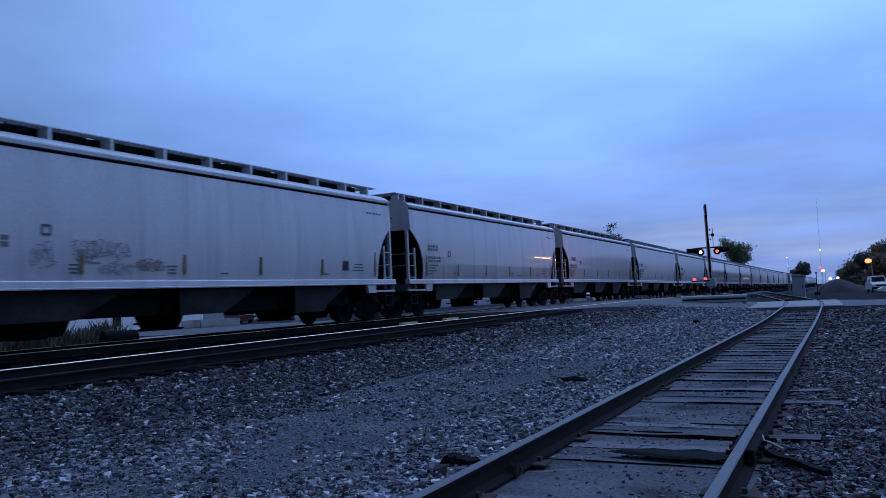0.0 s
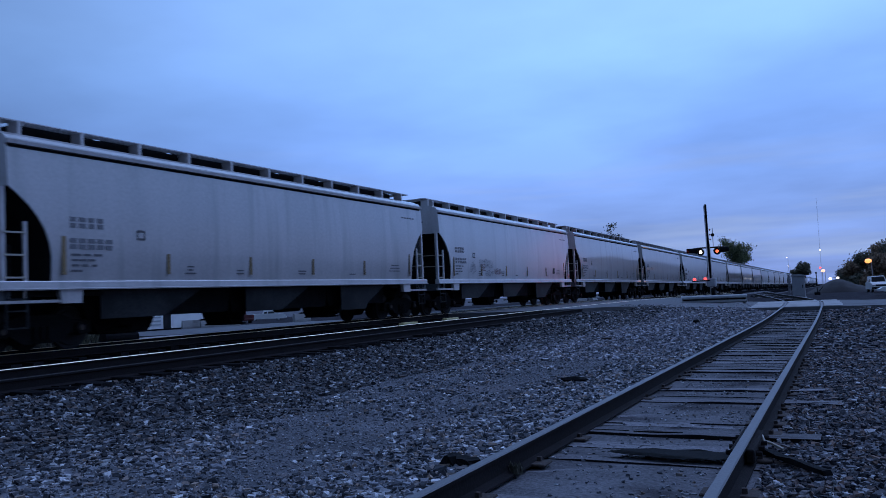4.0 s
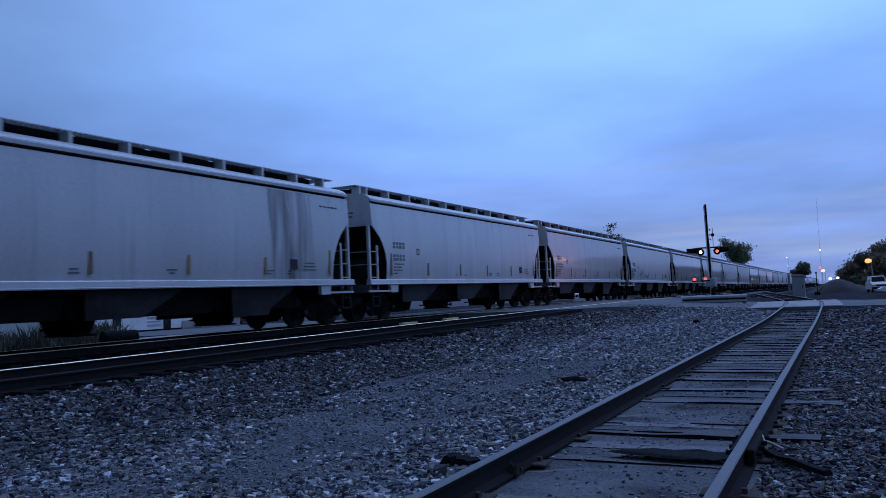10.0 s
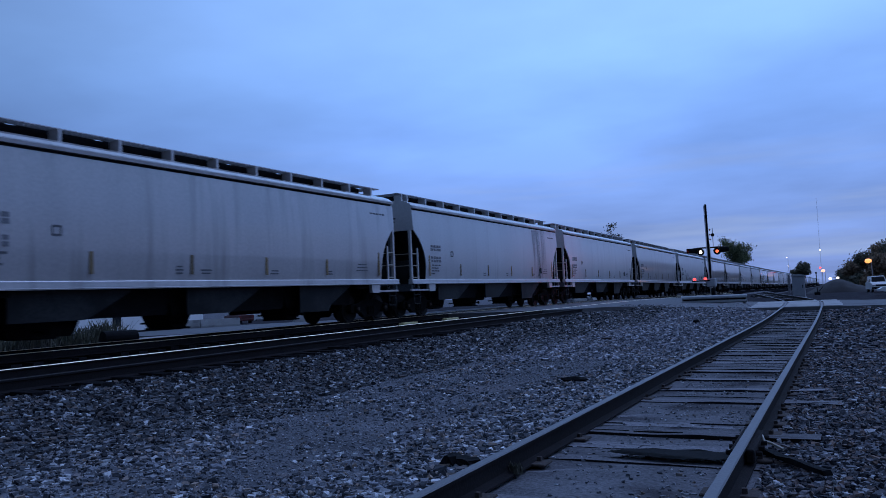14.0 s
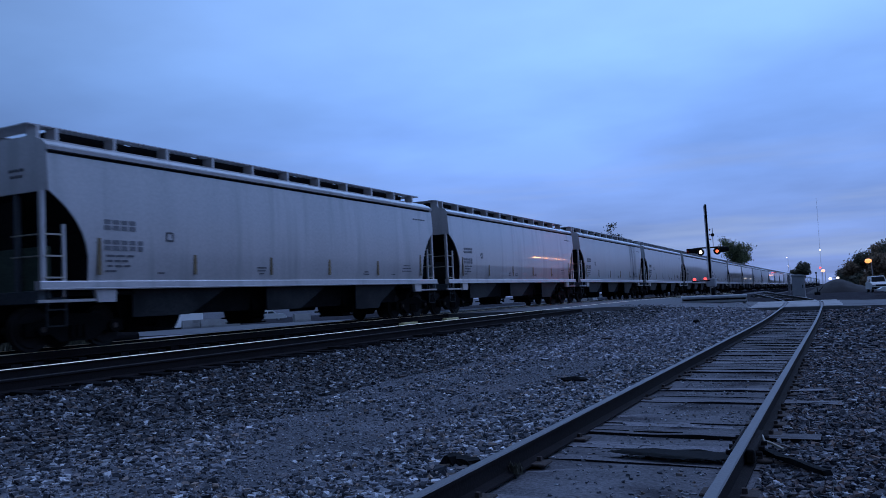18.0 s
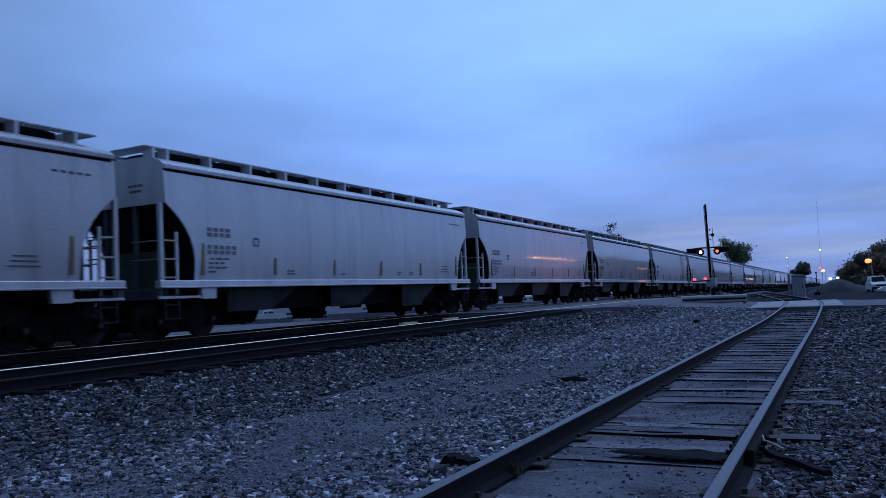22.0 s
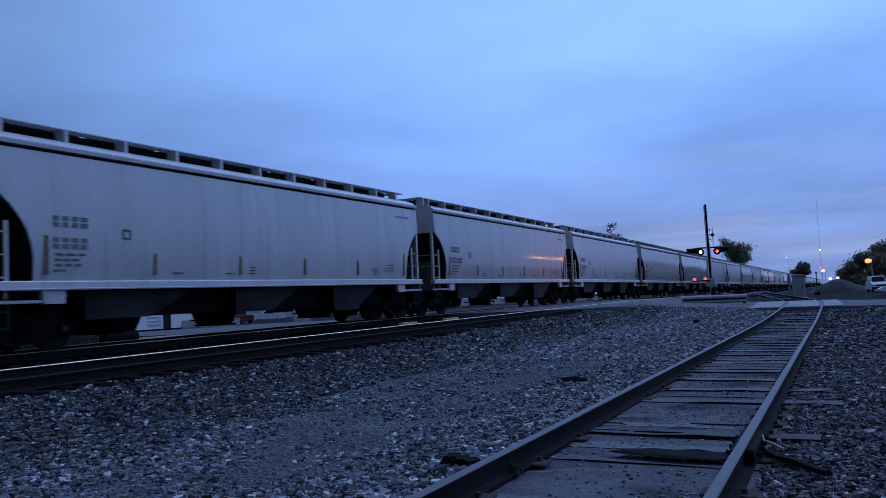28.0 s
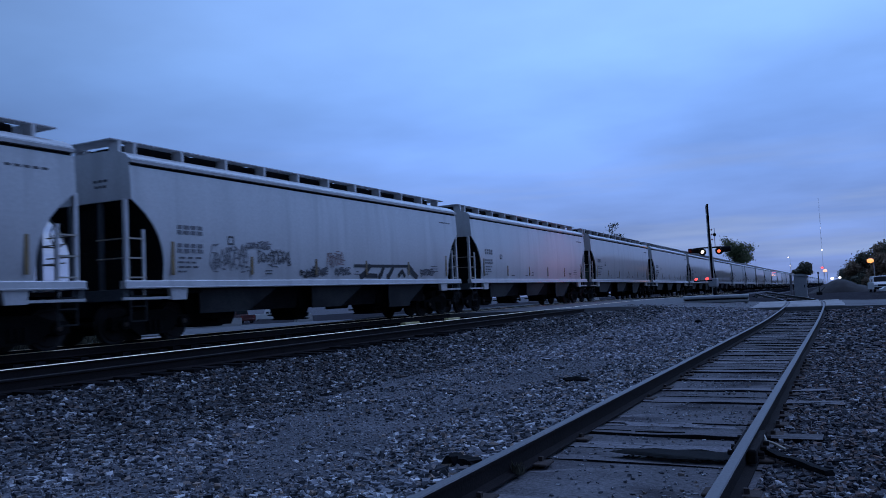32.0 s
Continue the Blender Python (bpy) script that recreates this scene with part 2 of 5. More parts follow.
RUNG = material("worn_grab_iron_steel", (0.36, 0.33, 0.28), 0.5, metal=0.3, spread=0.2, scale=8, fine=60, bump=0.1)
RUBBER = material("tyre_rubber", (0.02, 0.02, 0.02), 0.85, spread=0.2, bump=0.2)


def grime_film():
    """Sooty run-off: thin where the streaks end."""
    m = material("grime_film", (0.05, 0.05, 0.055), 0.8, spread=0.2, bump=0.0)
    nt = m.node_tree
    bs = next(n for n in nt.nodes if n.type == "BSDF_PRINCIPLED")
    co, mp, st, mr = (nt.nodes.new(k) for k in ("ShaderNodeTexCoord", "ShaderNodeMapping", "ShaderNodeTexNoise", "ShaderNodeMapRange"))
    mp.inputs["Scale"].default_value = (1, 2.2, 0.16)
    st.inputs["Scale"].default_value, st.inputs["Detail"].default_value = 1.6, 6
    mr.inputs["From Min"].default_value, mr.inputs["From Max"].default_value = 0.4, 0.72
    mr.inputs["To Max"].default_value = 0.55
    nt.links.new(co.outputs["Object"], mp.inputs[0])
    nt.links.new(mp.outputs[0], st.inputs["Vector"])
    nt.links.new(st.outputs["Fac"], mr.inputs["Value"])
    nt.links.new(mr.outputs[0], bs.inputs["Alpha"])
    return m


GRIME_FILM = grime_film()


def car_paint(name, colour, rough, streak, at=(0.52, 0.72), coat=(0.8, 0.34)):
    m = material(name, colour, rough, spread=0.13, scale=0.9, fine=14, bump=0.04, stretch=(1, 1.3, 0.12), spec=1.0, stain=streak, stain_at=at, stain_scale=1.7, depth=0.02)
    bs = next(n for n in m.node_tree.nodes if n.type == "BSDF_PRINCIPLED")
    bs.inputs["Coat Weight"].default_value, bs.inputs["Coat Roughness"].default_value = coat
    return m


PAINTS = [
    car_paint("light_grey_car_paint", (0.495, 0.495, 0.5), 0.36, (0.375, 0.376, 0.38)),
    car_paint("grey_tan_car_paint", (0.43, 0.405, 0.40), 0.36, (0.31, 0.295, 0.285), coat=(0.7, 0.08)),
    car_paint("glossy_taupe_car_paint", (0.41, 0.378, 0.368), 0.34, (0.25, 0.23, 0.215), coat=(1.0, 0.045)),
    car_paint("streaked_grey_car_paint", (0.42, 0.425, 0.43), 0.38, (0.33, 0.333, 0.338), (0.58, 0.7)),
]

LAMP_ORANGE = glowing("sodium_lamp_glow", (1.0, 0.4, 0.12), 1.55)
LAMP_FAR = glowing("far_sodium_lamp_glow", (1.0, 0.42, 0.15), 26)
LAMP_WHITE = glowing("white_lamp_glow", (1.0, 0.88, 0.8), 3)
LAMP_PINK = glowing("pinkish_lamp_glow", (1.0, 0.5, 0.36), 1.5)
LAMP_BEAM = glowing("red_crossing_beam", (1.0, 0.1, 0.06), 700)
LAMP_RED = glowing("red_lamp_glow", (1.0, 0.06, 0.06), 3.0)
LAMP_AMBER = glowing("amber_lamp_glow", (1.0, 0.2, 0.09), 1.2)


# ---- mesh helpers ----
def part(name, bm, mat, parent=None, label="", m=None):
    """Links a bmesh as one mesh object under a thing or a part."""
    me = bpy.data.meshes.new(name)
    bm.to_mesh(me)
    bm.free()
    me.materials.append(mat)
    return place(name, me, parent, label, m)


def place(name, me, parent=None, label="", m=None):
    ob = new(name, me)
    if parent is not None:
        ob.parent = parent
    if m is not None:
        ob.matrix_basis = m
    if label:
        tagged(ob, label)
    return ob


def thing(name, label, category, m=None, group="", kind=""):
    ob = new(name)
    ob.empty_display_size = 0.3
    if m is not None:
        ob.matrix_basis = m
    return tagged(ob, label, category, group, kind)


def box(bm, x0, x1, y0, y1, z0, z1, bevel=0.0):
    made = bmesh.ops.create_cube(bm, size=1)["verts"]
    for v in made:
        v.co = Vector(((x0 + x1) / 2 + v.co.x * (x1 - x0), (y0 + y1) / 2 + v.co.y * (y1 - y0), (z0 + z1) / 2 + v.co.z * (z1 - z0)))
    if bevel:
        edges = {e for v in made for e in v.link_edges}
        bmesh.ops.bevel(bm, geom=list(edges), offset=bevel, segments=1, affect="EDGES", clamp_overlap=True)
    return bm


def boxed(*a, bevel=0.0):
    return box(bmesh.new(), *a, bevel=bevel)


def rod(bm, a, b, r, r2=None, seg=8):
    a, b = Vector(a), Vector(b)
    d = b - a
    m = Matrix.Translation((a + b) / 2) @ d.to_track_quat("Z", "Y").to_matrix().to_4x4()
    bmesh.ops.create_cone(bm, cap_ends=True, segments=seg, radius1=r, radius2=r if r2 is None else r2, depth=d.length, matrix=m)
    return bm


def ball(bm, c, r, sub=2, squash=(1, 1, 1)):
    bmesh.ops.create_icosphere(bm, subdivisions=sub, radius=r, matrix=Matrix.Translation(c) @ Matrix.Diagonal((*squash, 1)))
    return bm


def slab(bm, outline, axis, lo, hi):
    """Extrudes an outline of (a, b) pairs along an axis: 'x' takes (y, z), 'y' takes (x, z), 'z' takes (x, y)."""
    def at(a, b, c):
        return {"x": (c, a, b), "y": (a, c, b), "z": (a, b, c)}[axis]
    one = [bm.verts.new(at(a, b, lo)) for a, b in outline]
    two = [bm.verts.new(at(a, b, hi)) for a, b in outline]
    n = len(outline)
    bm.faces.new(one)
    bm.faces.new(two[::-1])
    for i in range(n):
        bm.faces.new((one[i], two[i], two[(i + 1) % n], one[(i + 1) % n]))
    bmesh.ops.recalc_face_normals(bm, faces=bm.faces[:])
    return bm


def from_arrays(name, verts, faces, mat, smooth=False):
    me = bpy.data.meshes.new(name)
    me.from_pydata([tuple(v) for v in verts], [], [tuple(f) for f in faces])
    me.materials.append(mat)
    if smooth:
        me.shade_smooth()
    return me


# ---- the ground ----
HEIGHTS = {}


def ground_under(x, y):
    """Heights of the ground sheet itself at many places."""
    xs, ys, z = HEIGHTS["x"], HEIGHTS["y"], HEIGHTS["z"]
    i, j = np.clip(np.searchsorted(xs, x) - 1, 0, len(xs) - 2), np.clip(np.searchsorted(ys, y) - 1, 0, len(ys) - 2)
    f, g = (x - xs[i]) / (xs[i + 1] - xs[i]), (y - ys[j]) / (ys[j + 1] - ys[j])
    return (z[j, i] * (1 - f) + z[j, i + 1] * f) * (1 - g) + (z[j + 1, i] * (1 - f) + z[j + 1, i + 1] * f) * g


def build_ground():
    xs = np.unique(np.round(np.concatenate([[-3500, -1500, -700, -350, -180, -100, -60, -40, -30, -25], np.arange(-21, -6, 0.4), np.arange(-6, 8, 0.5), [9, 12, 16, 24, 40, 70, 140, 300, 700, 1600, 3500]]), 2))
    ys = np.unique(np.round(np.concatenate([[-3000, -1200, -500, -200, -100, -60, -40, -25], np.arange(-20, 70, 0.7), np.arange(70, 130, 4), np.arange(130, 420, 12), [450, 520, 650, 900, 1300, 2000, 3000, 4500]]), 2))
    verts, faces = [], []
    for y in ys:
        for x in xs:
            bumpy = (0.025 * noise.noise(Vector((x * 0.7, y * 0.7, 0))) + 0.03 * noise.noise(Vector((x * 0.2, y * 0.2, 3)))) * (0.5 if -2.8 < x < 0.1 else 1) if abs(x) < 30 and -20 < y < 70 else 0
            verts.append((x, y, ground_z(float(x), float(y)) + bumpy - 0.02))
    w = len(xs)
    for j in range(len(ys) - 1):
        for i in range(w - 1):
            faces.append((j * w + i, j * w + i + 1, (j + 1) * w + i + 1, (j + 1) * w + i))
    HEIGHTS["x"], HEIGHTS["y"], HEIGHTS["z"] = xs, ys, np.array([v[2] for v in verts]).reshape(len(ys), w)
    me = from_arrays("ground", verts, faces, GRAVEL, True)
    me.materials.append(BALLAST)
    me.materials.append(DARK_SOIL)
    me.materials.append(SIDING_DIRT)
    for p in me.polygons:
        c = p.center
        if -2.6 < c.x < -0.1 and -7 < c.y < 36:
            p.material_index = 3
            continue
        # strip along both main tracks takes the shade-darkened ballast colour
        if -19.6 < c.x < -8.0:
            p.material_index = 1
        elif -8 < c.x < 14 and c.y > 45 or -120 < c.x < -19.6:
            p.material_index = 2
    tagged(new("ground", me), "dark grey gravel ground between the railway tracks", "ground", kind="structure")


build_ground()


# ---- tracks ----
RAIL_PROFILE = ((-0.07, -0.17), (0.07, -0.17), (0.07, -0.158), (0.012, -0.135), (0.012, -0.04), (0.034, -0.03), (0.036, -0.008), (0.03, 0.0), (-0.03, 0.0), (-0.036, -0.008), (-0.034, -0.03), (-0.012, -0.04), (-0.012, -0.135), (-0.07, -0.158))


def rail_mesh(name, xf, zf, ys, head, top=(6, 7, 8)):
    verts, faces = [], []
    n = len(RAIL_PROFILE)
    for y in ys:
        x, z = xf(y), zf(y)
        verts += [(x + a, y, z + b) for a, b in RAIL_PROFILE]
    for j in range(len(ys) - 1):
        for i in range(n):
            k = (i + 1) % n
            faces.append((j * n + i, j * n + k, (j + 1) * n + k, (j + 1) * n + i))
    me = from_arrays(name, verts, faces, RAIL_STEEL)
    me.materials.append(head)
    for p in me.polygons:
        if p.index % n in top:
            p.material_index = 1
    return me


LONG = [*range(-60, 0, 4), *range(0, 70, 2), *range(70, 160, 5), *range(160, 700, 20)]
GAUGE = 1.505
siding = thing("siding_track", "siding track with worn rails on half-buried weathered ties", "railway track", kind="structure")
main_track = thing("main_track", "raised main track under the passing freight train", "railway track", kind="structure")
empty_track = thing("empty_track", "empty main track with one brightly polished rail", "railway track", kind="structure")
SIDE_LONG = [*np.arange(-6, 46, 2.0), *np.arange(46, 62, 1.0), *np.arange(62, 125, 4.0)]


for s in (-1, 1):
    place("rail", rail_mesh("rail", lambda y: siding_x(y) + s * GAUGE / 2, side_z, SIDE_LONG, RAIL_HEAD), siding, "worn steel rail with a dull grey head")
    place("rail", rail_mesh("rail", lambda y: TRAIN_X + s * GAUGE / 2, lambda y: HEAD + rise(y), LONG, BRIGHT_HEAD, (6, 7)), main_track, "polished steel rail")
place("rail", rail_mesh("rail", lambda y: NEAR_RAIL, lambda y: HEAD + rise(y) - 0.02, LONG, DULL_HEAD), empty_track, "dark rusty steel rail")
place("rail", rail_mesh("rail", lambda y: FAR_RAIL, lambda y: HEAD + rise(y), LONG, BRIGHT_HEAD, (6, 7)), empty_track, "brightly polished steel rail")


# ---- covered hopper cars ----
HALF, END, SILL0, SILL1, EAVE = 8.45, 8.66, 1.245, 1.43, 4.08
TOP = 4.2
TRUCK_Y, AXLE, WHEEL_R = 7.42, 0.89, 0.457
CUT = ((0.0, 3.27), (0.2, 3.12), (0.42, 2.93), (0.62, 2.7), (0.77, 2.46), (0.88, 2.18), (0.93, 1.93), (0.94, 1.68))


def side_x(z):
    """Half width of the bulging side at a height."""
    f = (z - SILL1) / (EAVE - SILL1)
    return 1.52 + 0.065 * math.sin(math.pi * min(1, max(0, f)) ** 0.85)


def side_sheet(s):
    """One side: a curved sheet with a rounded cut-out at both ends."""
    bm = bmesh.new()
    cols = []
    inner = [HALF - u for u, _ in CUT]
    base = [(y, z) for y, (_, z) in zip(inner, CUT)] + [(HALF - 0.945, SILL1)]
    mids = [(float(y), SILL1) for y in np.linspace(HALF - 1.2, -(HALF - 1.2), 43)]
    line = base + mids + [(-y, z) for y, z in base[::-1]]
    rows = 9
    for k, (y, z0) in enumerate(line):
        col = []
        for i in range(rows):
            z = z0 + (EAVE - 0.05 - z0) * i / (rows - 1)
            dent = 0.0011 * math.sin(k * 2.0 + 0.7) + 0.0007 * math.sin(k * 0.9 + i * 0.5) if 9 < k < 50 else 0
            col.append(bm.verts.new((s * (side_x(z) + dent), y, z)))
        cols.append(col)
    for a, b in zip(cols, cols[1:]):
        for i in range(rows - 1):
            bm.faces.new((a[i], b[i], b[i + 1], a[i + 1]))
    bmesh.ops.recalc_face_normals(bm, faces=bm.faces[:])
    me_faces = bm.faces[:]
    for f in me_faces:
        f.smooth = True
    bmesh.ops.solidify(bm, geom=me_faces, thickness=0.03)
    for e in bm.edges:
        if len(e.link_faces) == 2 and e.calc_face_angle() > 0.5:
            e.smooth = False
    return bm


def roof_shape():
    """Half the roof's section: an eave lip, a groove, then the curve up to the hatches."""
    right = [(1.45, EAVE + 0.01), (1.565, EAVE + 0.02), (1.575, EAVE + 0.095), (1.555, EAVE + 0.105), (1.515, EAVE + 0.105), (1.512, EAVE + 0.135), (1.42, EAVE + 0.215), (1.2, EAVE + 0.305), (0.95, EAVE + 0.345), (0.6, EAVE + 0.36)]
    return right + [(-x, z) for x, z in right[::-1]]


def end_sheet(e):
    bm = bmesh.new()
    pts = [(side_x(3.27) - 0.01, 3.27), (side_x(3.65) - 0.01, 3.65), (1.49, EAVE + 0.0), (1.505, EAVE + 0.13), (1.4, EAVE + 0.21), (1.18, EAVE + 0.295), (0.6, EAVE + 0.35)]
    outline = pts + [(-x, z) for x, z in pts[::-1]]
    return slab(bm, outline, "y", e * (HALF + 0.003), e * (HALF - 0.04))


def slope_sheet(e):
    """The sloping sheet that closes the hopper behind the end cage."""
    bm = bmesh.new()
    face = [(HALF - 0.05, 3.29), (HALF - 0.45, 2.93), (HALF - 0.82, 2.42), (HALF - 0.96, 1.9), (HALF - 0.98, 1.2)]
    outline = [(e * y, z) for y, z in face] + [(e * (y - 0.06), z) for y, z in face[::-1]]
    return slab(bm, outline, "x", -1.495, 1.495)


BAYS = (-4.3, 0.05, 4.4)
BAY_SPANS = ((-6.35, -1.76), (-1.74, 2.74), (2.76, 6.3))
OUTLETS = ((-5.5, -3.95), (-1.05, -0.55), (3.6, 4.15))
BAY_FEET = (0.62, 0.6, 0.62)
PLATE_FEET = (0.61, 0.59, 0.46)
PLATES = ((-6.2, -3.15), (-1.5, 1.33), (3.05, 5.8))


def bay(i):
    """A discharge hopper below the side sill, with a narrow outlet under it."""
    a, b = BAY_SPANS[i]
    bm = slab(bmesh.new(), [(a, 1.4), (b, 1.4), (b, 0.95), (b - 0.1, BAY_FEET[i]), (a + 0.1, BAY_FEET[i]), (a, 0.95)], "x", -1.02, 1.02)
    lo, hi = OUTLETS[i]
    slab(bm, [(lo - 0.25, 0.68), (hi + 0.15, 0.68), (hi, 0.4), (hi - 0.1, 0.27), (lo, 0.27), (lo - 0.1, 0.4)], "x", -0.45, 0.45)
    return bm


def hatch_coaming():
    bm = bmesh.new()
    box(bm, -0.62, 0.62, -HALF + 0.75, HALF - 0.75, TOP + 0.22, TOP + 0.49)
    for i in range(7):
        y = -6.6 + i * 2.2
        box(bm, -0.56, 0.56, y - 1.0, y + 1.0, TOP + 0.49, TOP + 0.535, 0.02)
    return bm


def running_board(s):
    bm = bmesh.new()
    for k in range(4):
        x = s * (0.66 + k * 0.085)
        box(bm, min(x, x + s * 0.07), max(x, x + s * 0.07), -HALF - 0.02, HALF + 0.02, TOP + 0.497, TOP + 0.52)
    return bm


def cross_board(e):
    bm = bmesh.new()
    for k in range(5):
        y = e * (HALF + 0.02 - k * 0.12)
        box(bm, -0.98, 0.98, min(y, y - e * 0.1), max(y, y - e * 0.1), TOP + 0.49, TOP + 0.515)
    return bm


def side_frame(s):
    """Cast truck side frame, an arch over two journal boxes."""
    bm = bmesh.new()
    outline = [(-1.2, 0.60), (-1.2, 0.34), (-0.95, 0.30), (-0.68, 0.36), (-0.42, 0.18), (0.42, 0.18), (0.68, 0.36), (0.95, 0.30), (1.2, 0.34), (1.2, 0.60), (0.75, 0.64), (0.45, 0.76), (-0.45, 0.76), (-0.75, 0.64)]
    x0, x1 = sorted((s * 0.92, s * 1.08))
    slab(bm, outline, "x", x0, x1)
    for y in (-AXLE, AXLE):
        rod(bm, (s * 1.05, y, WHEEL_R), (s * 1.17, y, WHEEL_R), 0.13, seg=12)
    for k in (-0.16, 0, 0.16):
        rod(bm, (s * 1.09, k, 0.26), (s * 1.09, k, 0.52), 0.062, seg=8)
    return bm


def wheelset():
    bm = bmesh.new()
    rod(bm, (-1.05, 0, 0), (1.05, 0, 0), 0.08, seg=10)
    for s in (-1, 1):
        rod(bm, (s * 0.68, 0, 0), (s * 0.715, 0, 0), WHEEL_R + 0.027, seg=32)
        rod(bm, (s * 0.715, 0, 0), (s * 0.80, 0, 0), WHEEL_R, seg=32)
        rod(bm, (s * 0.80, 0, 0), (s * 0.83, 0, 0), WHEEL_R - 0.07, WHEEL_R - 0.09, seg=32)
        rod(bm, (s * 0.80, 0, 0), (s * 0.9, 0, 0), 0.13, seg=12)
        for k in range(3):
            a = k * 2.094
            rod(bm, (s * 0.83, 0.24 * math.cos(a), 0.24 * math.sin(a)), (s * 0.842, 0.24 * math.cos(a), 0.24 * math.sin(a)), 0.03, seg=6)
    return bm


def coupler(e):
    bm = bmesh.new()
    y0, y1 = sorted((e * (END - 0.1), e * (END + 0.28)))
    box(bm, -0.09, 0.09, y0, y1, 0.8, 0.98, 0.02)
    y0, y1 = sorted((e * (END + 0.2), e * (END + 0.40)))
    box(bm, -0.16, 0.16, y0, y1, 0.74, 1.03, 0.04)
    return bm


def mesh_of(name, bm, mat):
    me = bpy.data.meshes.new(name)
    bm.to_mesh(me)
    bm.free()
    me.materials.append(mat)
    return me


def painted(me, mat):
    """The same mesh in another paint."""
    c = me.copy()
    c.materials[0] = mat
    return c


def outlined(points, axis, lo, hi):
    return slab(bmesh.new(), points, axis, lo, hi)


def make_car_meshes():
    k = {}
    for s in (-1, 1):
        k["side", s] = mesh_of("side_sheet", side_sheet(s), PAINTS[0])
        k["end", s] = mesh_of("end_sheet", end_sheet(s), PAINTS[0])
        # black instead of car paint: the cage's inner shade is in the colour
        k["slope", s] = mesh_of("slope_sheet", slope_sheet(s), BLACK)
        bm = bmesh.new()
        slab(bm, [(s * 1.40, SILL0), (s * 1.61, SILL0), (s * 1.615, SILL0 + 0.025), (s * 1.575, SILL0 + 0.04), (s * 1.57, SILL1 - 0.02), (s * 1.555, SILL1), (s * 1.40, SILL1)], "y", -END, END)
        k["sill", s] = mesh_of("side_sill", bm, PAINTS[0])
        x0, x1 = sorted((s * 1.40, s * 1.49))
        k["gutter", s] = mesh_of("gutter", boxed(x0, x1, -HALF + 0.02, HALF - 0.02, EAVE - 0.07, EAVE + 0.009), BLACK)
        # end plates black for the same painted shade inside the cage
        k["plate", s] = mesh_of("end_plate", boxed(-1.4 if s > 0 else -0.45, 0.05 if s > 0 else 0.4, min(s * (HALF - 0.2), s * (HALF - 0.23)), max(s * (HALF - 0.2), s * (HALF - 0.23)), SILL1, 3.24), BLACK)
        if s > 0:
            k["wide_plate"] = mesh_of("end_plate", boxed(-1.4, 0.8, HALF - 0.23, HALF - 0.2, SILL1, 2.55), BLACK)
        k["board", s] = mesh_of("running_board", running_board(s), WALKWAY)
        k["cross", s] = mesh_of("end_board", cross_board(s), WALKWAY)
        k["frame", s] = mesh_of("side_frame", side_frame(s), TRUCK_BLACK)
        k["coupler", s] = mesh_of("coupler", coupler(s), TRUCK_BLACK)
        y0, y1 = sorted((s * (END - 0.28), s * END))
        k["beam", s] = mesh_of("end_sill", boxed(-1.5, 1.5, y0, y1, 0.98, SILL0 - 0.004, bevel=0.01), END_GREY)
        y0, y1 = sorted((s * (HALF - 2.3), s * (END - 0.29)))
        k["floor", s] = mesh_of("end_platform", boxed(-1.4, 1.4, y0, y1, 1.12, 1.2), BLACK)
    roof = slab(bmesh.new(), roof_shape(), "y", -HALF, HALF)
    k["roof"] = mesh_of("roof", roof, PAINTS[0])
    k["coaming"] = mesh_of("hatch_coaming", hatch_coaming(), BLACK)
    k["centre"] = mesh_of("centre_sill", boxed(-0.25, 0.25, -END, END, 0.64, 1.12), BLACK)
    # bays and plates carry the underside's shade in their colours
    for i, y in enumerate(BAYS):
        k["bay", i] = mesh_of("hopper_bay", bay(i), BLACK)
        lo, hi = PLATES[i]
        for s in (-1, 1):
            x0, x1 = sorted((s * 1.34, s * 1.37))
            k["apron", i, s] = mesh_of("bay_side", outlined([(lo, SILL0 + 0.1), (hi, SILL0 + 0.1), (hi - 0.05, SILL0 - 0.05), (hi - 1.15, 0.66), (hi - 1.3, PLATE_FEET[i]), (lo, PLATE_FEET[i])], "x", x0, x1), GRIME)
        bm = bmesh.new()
        g = sum(OUTLETS[i]) / 2
        box(bm, -0.5, 0.5, g - 0.3, g + 0.3, 0.235, 0.28, 0.01)
        rod(bm, (-0.75, g - 0.2, 0.4), (0.75, g - 0.2, 0.4), 0.025)
        rod(bm, (0.74, g - 0.2, 0.4), (0.8, g - 0.2, 0.4), 0.07, seg=10)
        k["gate", i] = mesh_of("outlet_gate", bm, TRUCK_BLACK)
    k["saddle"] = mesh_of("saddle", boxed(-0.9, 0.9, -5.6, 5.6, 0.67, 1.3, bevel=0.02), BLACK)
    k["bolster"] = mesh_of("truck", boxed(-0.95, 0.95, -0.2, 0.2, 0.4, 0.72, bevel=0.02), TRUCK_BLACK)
    k["wheelset"] = mesh_of("wheelset", wheelset(), WHEEL)
    k["post"] = mesh_of("corner_post", boxed(-0.05, 0.05, -0.055, 0.055, 1.0, 3.265, bevel=0.01), PAINTS[0])
    k["dark_post"] = painted(k["post"], END_GREY)

    k["stile"] = mesh_of("ladder_stile", boxed(-0.025, 0.025, -0.035, 0.035, 1.0, 2.6), PAINTS[0])
    k["rung"] = mesh_of("rung", boxed(-0.02, 0.02, -0.24, 0.24, -0.018, 0.018), RUNG)
    k["endrung"] = mesh_of("grab_iron", rod(bmesh.new(), (-0.42, 0, 0), (0.42, 0, 0), 0.016, seg=6), RUNG)
